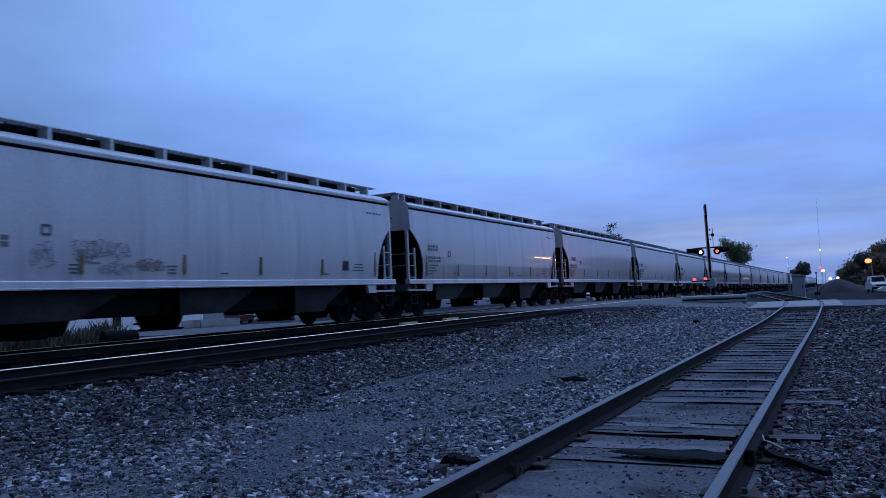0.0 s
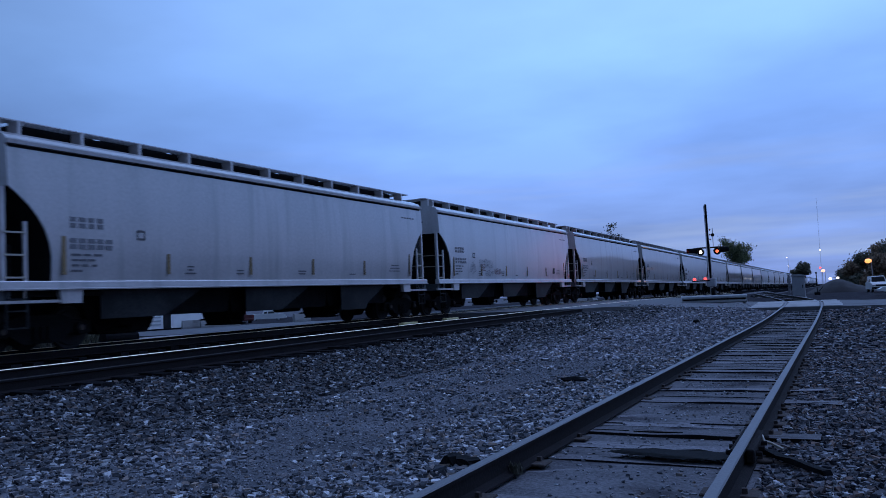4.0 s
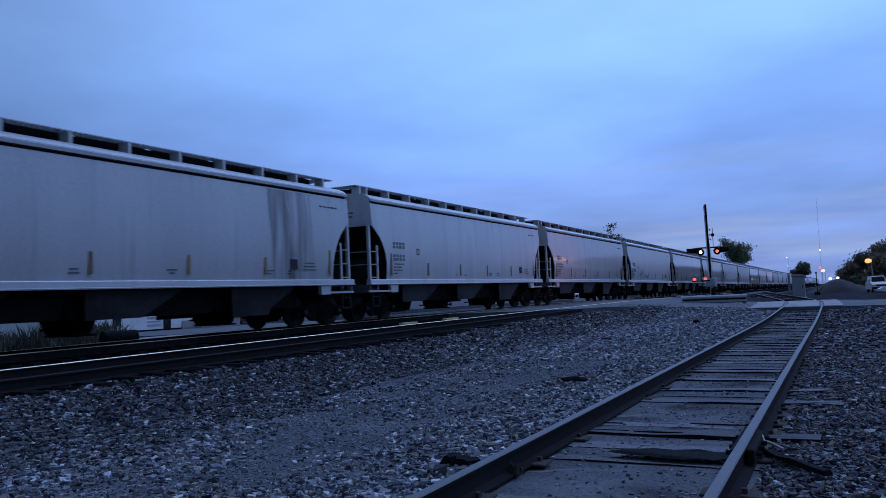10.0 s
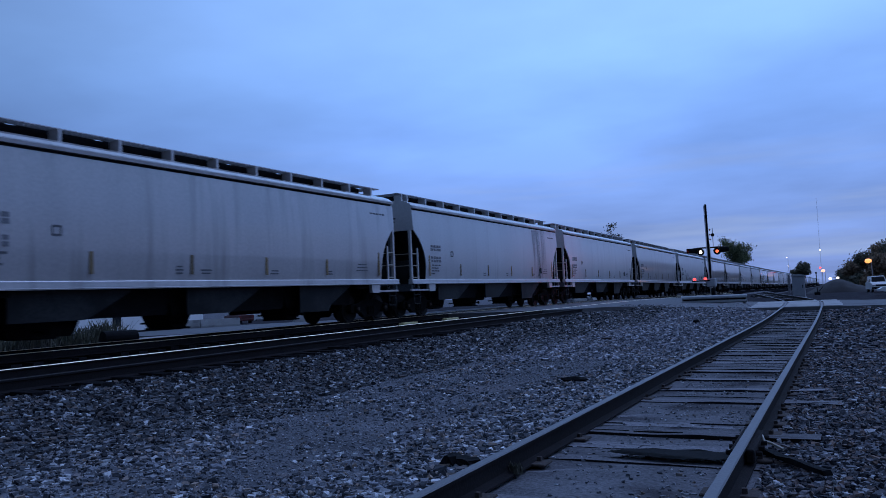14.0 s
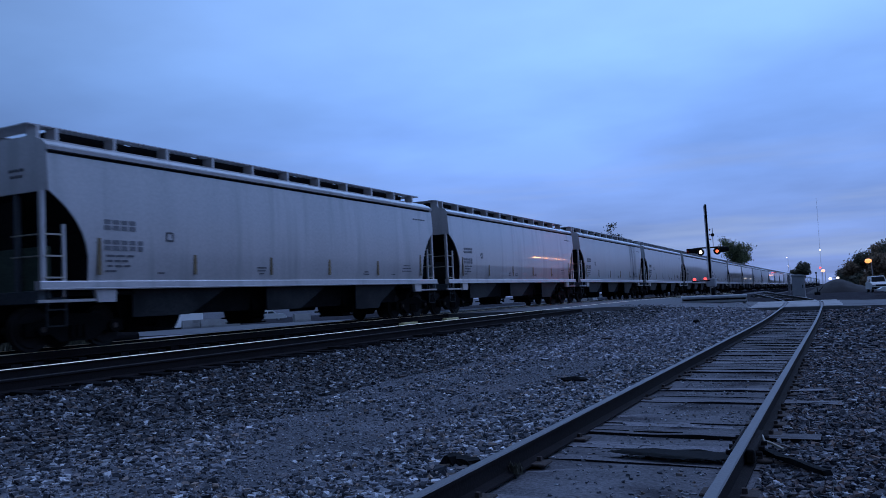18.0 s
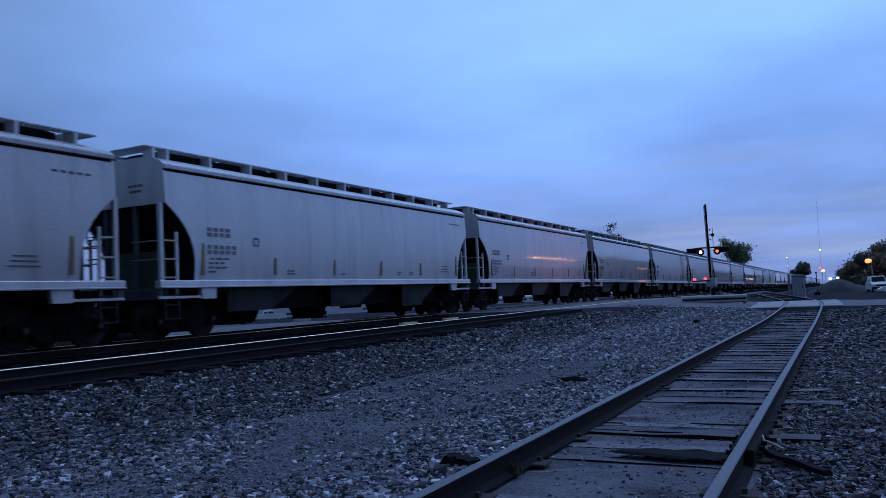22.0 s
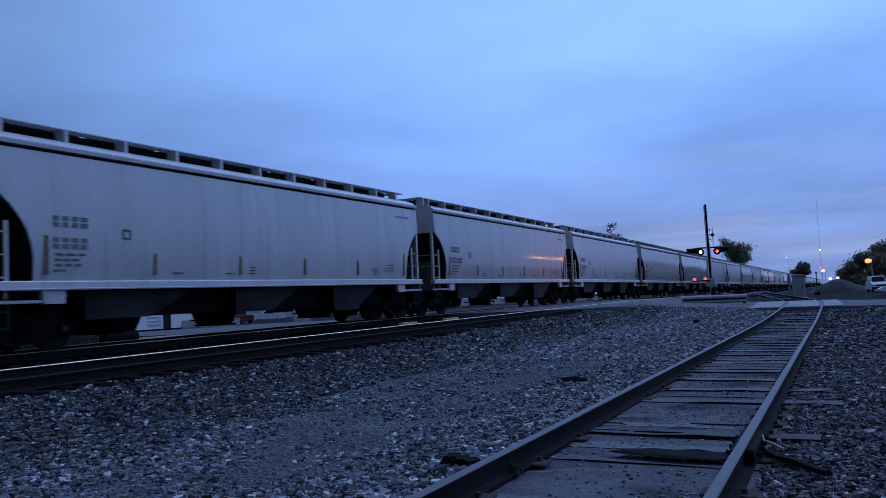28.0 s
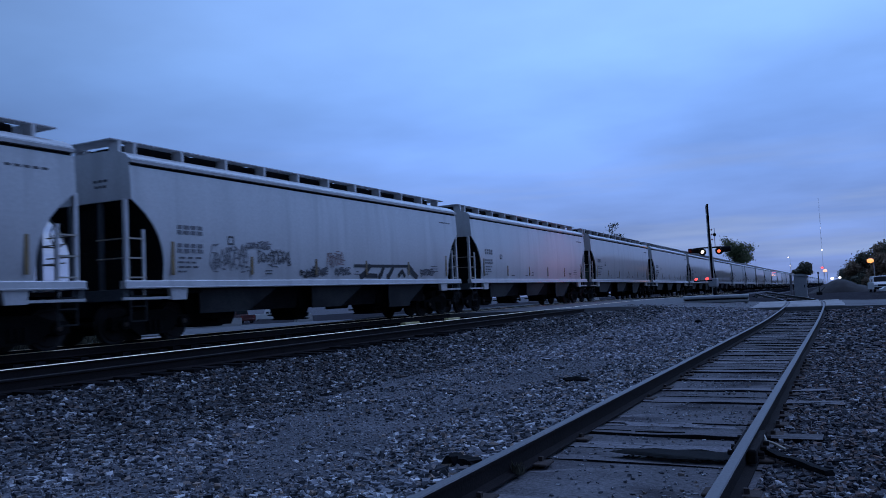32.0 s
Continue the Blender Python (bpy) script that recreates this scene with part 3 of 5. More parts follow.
    k["support"] = mesh_of("board_support", outlined([(0.7, TOP + 0.23), (0.95, TOP + 0.22), (1.02, TOP + 0.20), (1.02, TOP + 0.495), (0.7, TOP + 0.495)], "y", -0.04, 0.04), PAINTS[0])
    bm = bmesh.new()
    for y in (-0.22, 0.22):
        box(bm, -0.02, 0.02, y - 0.02, y + 0.02, 0.5, SILL0)
    for z in (0.52, 0.85, 1.08):
        box(bm, -0.03, 0.03, -0.22, 0.22, z - 0.015, z + 0.015)
    k["step"] = mesh_of("sill_step", bm, GRIME)
    k["pad"] = mesh_of("jacking_pad", outlined([(-0.27, SILL0), (0.27, SILL0), (0.25, 0.97), (-0.22, 0.97)], "x", -0.06, 0.06), PAINTS[0])
    k["low"] = mesh_of("lower_beam", boxed(-0.04, 0.04, -0.8, 0.8, 0.99, 1.055, bevel=0.008), PAINTS[0])
    k["strip"] = mesh_of("reflector_strip", boxed(-0.006, 0.006, -0.05, 0.05, -0.24, 0.24), YELLOW)
    bm = bmesh.new()
    for i in range(14):
        a, b = i * math.tau / 14, (i + 1) * math.tau / 14
        rod(bm, (0.28 * math.cos(a), 0, 0.28 * math.sin(a)), (0.28 * math.cos(b), 0, 0.28 * math.sin(b)), 0.015, seg=6)
    for i in range(4):
        a = i * math.pi / 4
        rod(bm, (-0.27 * math.cos(a), 0, -0.27 * math.sin(a)), (0.27 * math.cos(a), 0, 0.27 * math.sin(a)), 0.01, seg=6)
    k["brake"] = mesh_of("brake_wheel", bm, TRUCK_BLACK)
    bm = bmesh.new()
    rod(bm, (0.5, 0, 0), (1.1, 0, 0), 0.13, seg=12)
    k["tank"] = mesh_of("air_tank", bm, TRUCK_BLACK)
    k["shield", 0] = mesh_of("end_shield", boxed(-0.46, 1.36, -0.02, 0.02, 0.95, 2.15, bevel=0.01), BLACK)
    k["shield", 1], k["shield", 2] = painted(k["shield", 0], GRIME), painted(k["shield", 0], END_GREEN)
    k["cap"] = mesh_of("bearing_cap", rod(bmesh.new(), (-0.015, 0, 0), (0.015, 0, 0), 0.06, seg=10), RUST)
    k["bar"] = mesh_of("stencil_bar", boxed(-0.004, 0.004, -0.5, 0.5, -0.5, 0.5), MARK)
    k["faint"] = painted(k["bar"], FAINT)
    k["worn"] = painted(k["bar"], WORN)
    return k


CAR = make_car_meshes()
SHIELDS = (1, 0, 2)
PAINTED = {}


def in_paint(key, p):
    if (key, p) not in PAINTED:
        PAINTED[key, p] = CAR[key] if p == 0 else painted(CAR[key], PAINTS[p])
    return PAINTED[key, p]


def hopper_car(p, y, label, near=True, boxy=False):
    """A three-bay covered hopper car; p is its paint. Its origin is at rail level below its centre."""
    car = thing("hopper_car", label, "freight car", pose(TRAIN_X, y, HEAD + rise(y)), "cars of the train")
    wheels = []
    for s in (-1, 1):
        place("side_sheet", in_paint(("side", s), p), car, "curved side sheet with rounded end cut-outs")
        place("end_sheet", in_paint(("end", s), p), car)
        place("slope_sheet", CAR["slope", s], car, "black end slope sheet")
        place("side_sill", in_paint(("sill", s), p), car)
        place("gutter", CAR["gutter", s], car, "black gutter below the eave")
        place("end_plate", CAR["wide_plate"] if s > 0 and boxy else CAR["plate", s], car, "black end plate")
        place("running_board", CAR["board", s], car, "steel grating roof walkway")
        place("end_sill", CAR["beam", s], car)
        place("end_platform", CAR["floor", s], car)
        place("coupler", CAR["coupler", s], car)
        truck = place("truck", CAR["bolster"], car, "black cast steel truck", pose(0, s * TRUCK_Y, 0))
        if near:
            for q in (-1, 1):
                for yy in (-AXLE, AXLE):
                    place("bearing_cap", CAR["cap"], truck, "", pose(q * 1.18, yy, WHEEL_R))
        for q in (-1, 1):
            place("side_frame", CAR["frame", q], truck)
            w = place("wheelset", CAR["wheelset"], truck, "steel wheels on their axle", pose(0, q * AXLE, WHEEL_R))
            wheels.append((w, q * AXLE))
        if not near:
            continue
        place("end_board", CAR["cross", s], car)
        for x in (-1.44, 1.44):
            q = 1 if x > 0 else -1
            place("corner_post", in_paint("post", p), car, "", pose(x, s * (HALF + 0.06), 0))
            place("ladder_stile", in_paint("stile", p), car, "", pose(x + q * 0.04, s * (HALF - 0.4), 0))
            for i in range(3):
                place("rung", CAR["rung"], car, "", pose(x + q * 0.05, s * (HALF - 0.17), 1.5 + i * 0.44))
            place("sill_step", CAR["step"], car, "", pose(q * 1.5, s * (HALF - 0.2), 0))
            place("jacking_pad", in_paint("pad", p), car, "", pose(q * 1.5, s * (HALF - 1.38), 0))
            place("lower_beam", in_paint("low", p), car, "", pose(q * 1.49, s * (HALF - 0.58), 0))
        for x in (-0.5, 0.5):
            place("end_post", CAR["dark_post"], car, "", pose(x, s * (HALF - 0.08), 0))

        for x, z in ((-0.95, 2.38), (0.95, 2.38), (-0.95, 1.94), (0.95, 1.94)):
            place("grab_iron", CAR["endrung"], car, "", pose(x, s * (HALF + 0.08), z))
        for yy in (-8.25, -7.8, *(-6.3 + i * 1.6 for i in range(9)), 7.9):
            place("board_support", in_paint("support", p), car, "", pose(0, yy, 0, 0, 0, 0 if s > 0 else 180))
        for yy in (-7.25, -4.42, -1.5, 1.33, 4.22, 7.3):
            z, tall = (1.81, 1.0) if abs(yy) < 6 else (1.95, 1.65)
            place("reflector_strip", CAR["strip"], car, "faded yellow reflector strip", Matrix.Translation((s * (side_x(z) + 0.012), yy, z)) @ Matrix.Diagonal((1, 1, tall, 1)))
    place("roof", in_paint("roof", p), car, "pale roof with curved eaves")
    place("hatch_coaming", CAR["coaming"], car, "black roof hatch covers")
    place("centre_sill", CAR["centre"], car)
    place("saddle", CAR["saddle"], car, "black hopper saddle")
    for i in range(3):
        b = place("hopper_bay", CAR["bay", i], car, "grimy discharge hopper, coloured dark for the shade under the car")
        for s in (-1, 1):
            place("bay_side", CAR["apron", i, s], b, "grey side plate of the hopper bay")
        place("outlet_gate", CAR["gate", i], b)
    if near:
        place("end_shield", CAR["shield", SHIELDS[round(y) % 3]], car, "", pose(0.0, -HALF + 0.16, 0))
        place("brake_wheel", CAR["brake"], car, "", pose(-0.7, -HALF - 0.12, 2.6))
        place("air_tank", CAR["tank"], car, "", pose(0, HALF - 0.9, 1.34))
    return car, wheels


def stencil(car, y, z, w, h, faint=False, s=1):
    place("stencil_bar", CAR["faint" if faint else "bar"], car, "", Matrix.Translation((s * (side_x(z) + 0.006), y, z)) @ Matrix.Diagonal((1, w, h, 1)))


def characters(car, y, z, n, h, rng):
    """One line of writing that cannot be read: a row of plain worn bars."""
    for i in range(n):
        w = rng.uniform(0.13, 0.18)
        for k in (-1, 1):
            place("stencil_bar", CAR["worn"], car, "", Matrix.Translation((side_x(z) + 0.006, y + i * 0.225, z + k * h * 0.27)) @ Matrix.Diagonal((1, w, h * 0.4, 1)))


def lettering(car, rng, reach):
    """Reporting marks and data blocks, as bars."""
    y = -HALF + 1.42
    characters(car, y, 2.64, 4, 0.24, rng)
    characters(car, y, 2.2, rng.choice((4, 5)), 0.24, rng)
    for z, w in ((1.97, 0.8), (1.86, 0.62), (1.75, 0.7), (1.64, 0.3)):
        for k in range(3):
            stencil(car, y - 0.05 + w * (k + 0.5) / 3, z, w / 3 * rng.uniform(0.55, 0.9), 0.045, True)
    y = HALF - 2.2
    for i in range(3):
        stencil(car, y, 1.72 + i * 0.1, 0.7 - 0.1 * i, 0.028, True)
    for yy in rng.sample(list(np.arange(-5.5, 5.5, 0.9)), 4):
        for i in range(rng.randint(1, 3)):
            stencil(car, float(yy), 1.6 + i * 0.08, rng.uniform(0.15, 0.4), 0.035, True)
    for z in (2.36, 2.54):
        stencil(car, -HALF + 3.2, z, 0.2, 0.045, True)
    for yy in (-HALF + 3.2 - 0.1, -HALF + 3.2 + 0.1):
        stencil(car, yy, 2.45, 0.03, 0.2, True)
    for k in range(5):
        stencil(car, HALF - 1.5 + k * 0.2, 3.68, 0.13, 0.05, True)
    for z, w in ((3.75, 0.5), (3.62, 0.4)):
        for k in range(3):
            place("stencil_bar", CAR["faint"], car, "", Matrix.Translation((0.6 + (k - 1) * w / 3, -HALF - 0.009, z)) @ Matrix.Rotation(math.pi / 2, 4, "Z") @ Matrix.Diagonal((1, w / 3 * 0.75, 0.06, 1)))
    if reach:
        stencil(car, HALF - 2.95, 1.87, 0.34, 0.3)


# positions of the couplings when the clip starts
JOINTS = [25.03 + 18.33 * i for i in range(-11, 35)]
# paint of each car, the rearmost first
COATS = [0, 0, 0, 1, 0, 1, 2, 3, 0, 1, 0, 2, 1, 0, 0]
LABELS = ["light grey covered hopper car with dusty sides", "grey-tan covered hopper car with dull sides", "glossy taupe covered hopper car catching lamp light", "light grey covered hopper car with dark grime streaks"]
TRAIN = []
BOXY = (9, 7)            # cars with a wide plate across the forward cage


def build_train():
    rng = random.Random(5)
    for i, (a, b) in enumerate(zip(JOINTS, JOINTS[1:])):
        p = COATS[i] if i < len(COATS) else rng.choice((0, 0, 1, 2, 0, 3))
        near = i < 22
        car, wheels = hopper_car(p, (a + b) / 2, LABELS[p], near, i in BOXY)
        if near:
            lettering(car, rng, i in (10, 8, 7))
        TRAIN.append((car, (a + b) / 2, wheels if i < 20 else []))


build_train()


# ---- spray paint and grime on single cars ----
def stroke(bm, pts, w):
    """A bent flat stroke of points (y, z) on the near side."""
    for (y0, z0), (y1, z1) in zip(pts, pts[1:]):
        d = Vector((0, y1 - y0, z1 - z0))
        side = Vector((0, -d.z, d.y)).normalized() * w / 2
        ext = d.normalized() * w * 0.3
        a, b = Vector((side_x(z0) + 0.009, y0, z0)) - ext, Vector((side_x(z1) + 0.009, y1, z1)) + ext
        vs = [bm.verts.new(p) for p in (a - side, b - side, b + side, a + side)]
        bm.faces.new(vs)


def graffiti():
    for pts, w in (
            (((0.6, 1.87), (2.2, 1.88), (4.25, 1.9)), 0.07), (((1.5, 1.86), (1.25, 1.62), (1.0, 1.5)), 0.14), (((2.45, 1.86), (2.3, 1.62), (2.15, 1.5)), 0.12), (((1.3, 1.56), (2.0, 1.55)), 0.1),
            (((3.1, 1.88), (2.95, 1.68), (2.75, 1.5)), 0.12), (((3.5, 1.55), (3.75, 1.72), (3.95, 1.55)), 0.1), (((4.2, 1.88), (4.5, 1.7), (4.85, 1.5)), 0.17), (((2.75, 1.5), (2.8, 1.5)), 0.2)):
        bm = bmesh.new()
        stroke(bm, pts, w * 1.45)
        part("graffiti", bm, MARK, TRAIN[1][0], "bold black spray-painted shapes")
    rng = random.Random(8)

    def tag(car, y0, z0, wide, high, letters, w, ink, label):
        """A sprayed tag: a row of looping, overlapping strokes."""
        bm = bmesh.new()
        for k in range(letters):
            c = y0 - wide / 2 + wide * (k + 0.5) / letters
            pts, a, turn = [], rng.uniform(0, math.tau), rng.choice((-1, 1)) * rng.uniform(0.5, 0.9)
            for i in range(10):
                r = rng.uniform(0.25, 1.0)
                pts.append((c + 0.7 * wide / letters * r * math.cos(a), z0 + high / 2 * r * math.sin(a)))
                a += turn * rng.uniform(0.6, 2.2)
            stroke(bm, pts, w)
            for i in range(3):
                y, z = c + rng.uniform(-0.5, 0.5) * wide / letters, z0 + rng.uniform(-0.5, 0.5) * high
                stroke(bm, ((y, z), (y + rng.uniform(0.06, 0.2), z + rng.uniform(-0.03, 0.03))), w * 1.4)
        part("graffiti", bm, ink, TRAIN[car][0], label)

    for y0, z0, wide, high, letters, ink in ((-5.3, 2.0, 1.5, 0.8, 4, WORN), (-4.2, 2.35, 0.9, 0.2, 3, WORN), (-3.5, 2.05, 1.4, 0.5, 4, FAINT), (-1.9, 1.62, 0.8, 0.26, 3, MARK), (-1.35, 1.66, 0.7, 0.3, 3, FAINT), (-0.5, 2.05, 0.9, 0.55, 3, RED_SPRAY), (-0.1, 1.66, 0.8, 0.3, 3, FAINT), (5.65, 1.68, 1.1, 0.28, 5, FAINT)):
        tag(1, y0, z0, wide, high, letters * 2, 0.026, ink, "faded tangle of spray paint")
    for y0, z0, wide, high, letters, ink in ((-5.35, 1.95, 0.5, 0.5, 2, WASHED), (-3.95, 2.1, 1.5, 0.45, 4, WASHED), (-4.3, 1.95, 0.5, 0.3, 2, RED_SPRAY), (-3.55, 1.68, 0.9, 0.3, 3, WASHED), (-2.6, 1.78, 0.8, 0.3, 4, RED_SPRAY)):
        tag(10, y0, z0, wide, high, letters * 2, 0.017, ink, "faded spray-painted scrawl")
    for index, y0, y1 in ((7, 4.4, 5.4), (7, 5.2, 6.4)):
        bm = bmesh.new()
        cols = []
        for y in np.linspace(y0, y1, 7):
            cols.append([bm.verts.new((side_x(z) + (0.016 if y1 < 6 else 0.02), y + 0.05 * (EAVE - z) + 0.12 * noise.noise(Vector((y1, y, z * 1.5))), z)) for z in np.linspace(SILL1 + 0.03, EAVE - 0.08, 8)])
        for p, q in zip(cols, cols[1:]):
            for i in range(7):
                bm.faces.new((p[i], q[i], q[i + 1], p[i + 1]))
        part("grime_streak", bm, GRIME_FILM, TRAIN[index][0], "dark sooty run-off streaks")


graffiti()


# ---- ties and small track parts ----
def tie_mesh(seed):
    rng = random.Random(seed)
    bm = boxed(-1.3, 1.3, -0.115, 0.115, -0.16, 0.0)
    bmesh.ops.subdivide_edges(bm, edges=[e for e in bm.edges if abs(e.verts[0].co.x - e.verts[1].co.x) > 1], cuts=7)
    for v in bm.verts:
        v.co += Vector((rng.uniform(-0.01, 0.01), rng.uniform(-0.016, 0.016), rng.uniform(-0.012, 0.004)))
    # splits along the grain
    for k in range(rng.randint(0, 2)):
        x0, y0 = rng.uniform(-1.2, 0.6), rng.uniform(-0.08, 0.08)
        outlined_split = [(x0, y0), (x0 + 0.2, y0 - 0.004), (x0 + rng.uniform(0.35, 0.6), y0 + rng.uniform(-0.008, 0.008)), (x0 + 0.2, y0 + 0.004)]
        slab(bm, outlined_split, "z", -0.02, 0.0045)
    me = mesh_of("tie", bm, TIE)
    me.materials.append(DARK_TIE)
    # sides and ends painted dark for their shade; split tops get it too
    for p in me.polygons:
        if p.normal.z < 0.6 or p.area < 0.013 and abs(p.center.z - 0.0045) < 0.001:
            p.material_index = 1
    return me


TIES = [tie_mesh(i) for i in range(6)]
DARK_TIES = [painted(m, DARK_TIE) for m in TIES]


def lay_ties(track, xf, zf, y0, y1, step, sunk, rng, kinds=TIES, buried=0.0):
    y = y0
    while y < y1:
        place("tie", rng.choice(kinds), track, "", pose(xf(y) + rng.uniform(-0.09, 0.09), y + rng.uniform(-0.05, 0.05), zf(y) - 0.17 + sunk + rng.uniform(-0.014, 0.012) - (buried if rng.random() < 0.45 else 0), 0, rng.uniform(-0.5, 0.5), rng.uniform(-2.2, 2.2) + (180 if rng.random() < 0.5 else 0)))
        y += step * rng.uniform(0.9, 1.1)


def lay_tracks():
    rng = random.Random(11)
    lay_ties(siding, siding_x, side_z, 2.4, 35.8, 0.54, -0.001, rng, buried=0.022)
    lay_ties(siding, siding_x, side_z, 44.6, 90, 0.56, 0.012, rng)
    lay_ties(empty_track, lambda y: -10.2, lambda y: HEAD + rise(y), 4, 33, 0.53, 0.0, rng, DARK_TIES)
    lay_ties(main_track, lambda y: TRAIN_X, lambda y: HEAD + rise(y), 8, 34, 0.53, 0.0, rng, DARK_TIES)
    plate = mesh_of("tie_plate", boxed(-0.17, 0.17, -0.09, 0.09, 0, 0.02, bevel=0.006), RUST)
    spike = mesh_of("spike", boxed(-0.016, 0.016, -0.016, 0.016, 0, 0.045), RUST)
    y = 3.0
    while y < 15:
        for s in (-1, 1):
            x = SIDE_X + s * GAUGE / 2
            if rng.random() < 0.45:
                continue
            place("tie_plate", plate, siding, "", pose(x, y, -0.006))
            for q in (-0.085, 0.085):
                place("spike", spike, siding, "", pose(x + q, y + rng.uniform(-0.05, 0.05), 0.0, 0, 0, rng.uniform(-20, 20)))
        y += 0.53
    bm = boxed(-0.03, 0.03, -0.42, 0.42, -0.13, -0.035, bevel=0.01)
    for i in range(4):
        rod(bm, (-0.02, -0.3 + i * 0.2, -0.08), (0.07, -0.3 + i * 0.2, -0.08), 0.018, seg=6)
    joint = mesh_of("joint_bar", bm, RAIL_STEEL)
    for s in (-1, 1):
        place("joint_bar", joint, siding, "bolted rail joint bar", pose(SIDE_X + 0.5 * GAUGE + s * 0.05, 6.25, 0.17, 0, 0, 0 if s > 0 else 180))
    bm = bmesh.new()
    pts = [Vector((0.0, 0.0, 0.09)), Vector((0.02, -0.06, 0.06)), Vector((0.08, -0.1, 0.05)), Vector((0.16, -0.15, 0.02))]
    for p, q in zip(pts, pts[1:]):
        rod(bm, p, q, 0.012, seg=6)
    part("bond_wire", bm, RUNG, siding, "pale bent bond wire", pose(-0.60, 6.5, 0.03))
    lay_ties(siding, siding_x, side_z, -5.6, 2.1, 0.54, -0.001, rng, buried=0.022)


lay_tracks()


# ---- loose ballast stones ----
def stone_shapes():
    """Broken angular stones: blocks with eight uneven corners."""
    rng = np.random.default_rng(3)
    cube = np.array([(x, y, z) for x in (-1, 1) for y in (-1, 1) for z in (-1, 1)], float)
    quads = ((0, 1, 3, 2), (4, 6, 7, 5), (0, 4, 5, 1), (2, 3, 7, 6), (0, 2, 6, 4), (1, 5, 7, 3))
    tris = np.array([t for a, b, c, d in quads for t in ((a, b, c), (a, c, d))])
    return [(cube * rng.uniform(0.35, 1.15, (8, 3)) * rng.uniform((0.75, 0.5, 0.42), (1.2, 0.9, 0.8)), tris) for i in range(24)]


SHAPES = stone_shapes()


def scatter(name, label, mat, n, xr, yr, size, seed, near=2.0, keep=None, lift=0.25):
    """n stones lying on the ground, closer together near the low end of yr."""
    rng = np.random.default_rng(seed)
    x = rng.uniform(*xr, n)
    y = yr[0] + (yr[1] - yr[0]) * rng.uniform(0, 1, n) ** near
    ok = x > -1.62 * y - 0.5
    if keep is not None:
        ok &= keep(x, y)
    x, y = x[ok], y[ok]
    n = len(x)
    r = size[0] + (size[1] - size[0]) * rng.uniform(0, 1, n) ** 1.8
    r = r * (1 + np.clip((y - 12) / 30, 0, 0.8))
    a, b = rng.uniform(0, math.tau, n), rng.normal(0, 0.65, n)
    c, s, t, u = np.cos(a), np.sin(a), np.cos(b), np.sin(b)
    turn = np.stack((np.stack((c, -s * t, s * u), 1), np.stack((s, c * t, -c * u), 1), np.stack((0 * a, u, t), 1)), 1)
    kinds = np.stack([v for v, f in SHAPES])[np.arange(n) % len(SHAPES)]
    at = np.stack((x, y, ground_under(x, y) + r * lift), 1)
    verts = np.einsum("nij,nkj->nki", turn, kinds) * r[:, None, None] + at[:, None, :]
    faces = SHAPES[0][1][None] + 8 * np.arange(n)[:, None, None]
    me = bpy.data.meshes.new(name)
    me.vertices.add(n * 8)
    me.vertices.foreach_set("co", verts.astype(np.float32).ravel())
    me.loops.add(faces.size)
    me.loops.foreach_set("vertex_index", faces.astype(np.int32).ravel())
    me.polygons.add(n * 12)
    me.polygons.foreach_set("loop_start", np.arange(0, faces.size, 3, dtype=np.int32))
    me.update(calc_edges=True)
    me.shade_flat()
    me.materials.append(mat)
    tagged(new(name, me), label, "gravel", kind="stuff")


def off_rails(x, y):
    d = np.abs(x - SIDE_X)
    return (np.abs(d - GAUGE / 2) > 0.1) & (d > 0.85)


def patches(x, y, sx, sy, k):
    return np.array([noise.noise(Vector((p * sx, q * sy, k))) for p, q in zip(x, y)])


def chance(x, seed):
    return np.random.default_rng(seed).uniform(0, 1, len(x))


def coarse(x, y):
    """Share of coarse stone: full beside the siding, little on the worn path, patchy beyond it."""
    base = np.interp(x + 0.25 * np.sin(y * 0.8), (-8, -7.2, -6.4, -5.5, -5.0, -4.3, -3.8, -3.2), (0.05, 0.12, 0.15, 0.22, 0.05, 0.02, 0.55, 1.0))
    return base + 0.6 * patches(x, y, 1.1, 0.3, 7) + 0.45 * patches(x, y, 2.6, 1.3, 2)


def coarse_only(x, y):
    return off_rails(x, y) & (coarse(x, y) > chance(x, 31))


def fine_only(x, y):
    return off_rails(x, y) & (coarse(x, y) < 0.5 + chance(x, 32))


def spilled(x, y):
    return np.interp(x, (-7, -6.4, -5.6), (1.0, 0.7, 0.0)) + 0.5 * patches(x, y, 1.2, 0.5, 11) > chance(x, 34)


def gauge_only(x, y):
    return patches(x, y, 1.7, 0.9, 5) > chance(x, 33) - 0.55


scatter("loose_stones", "loose grey ballast stones on the ground", STONE, 64000, (-8, -2.2), (3.2, 17), (0.013, 0.038), 1, 1.35, coarse_only)
scatter("fine_gravel", "fine grey gravel of a worn path", FINE_STONE, 46000, (-8, -2.2), (3.2, 22), (0.006, 0.017), 2, 1.5, fine_only)
scatter("distant_stones", "loose grey ballast stones on the ground", FAR_STONE, 20000, (-8.0, -2.2), (15, 41), (0.016, 0.042), 3, 1.2, off_rails, 0.4)
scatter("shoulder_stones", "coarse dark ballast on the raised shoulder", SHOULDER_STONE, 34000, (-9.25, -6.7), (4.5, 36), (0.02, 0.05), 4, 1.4)
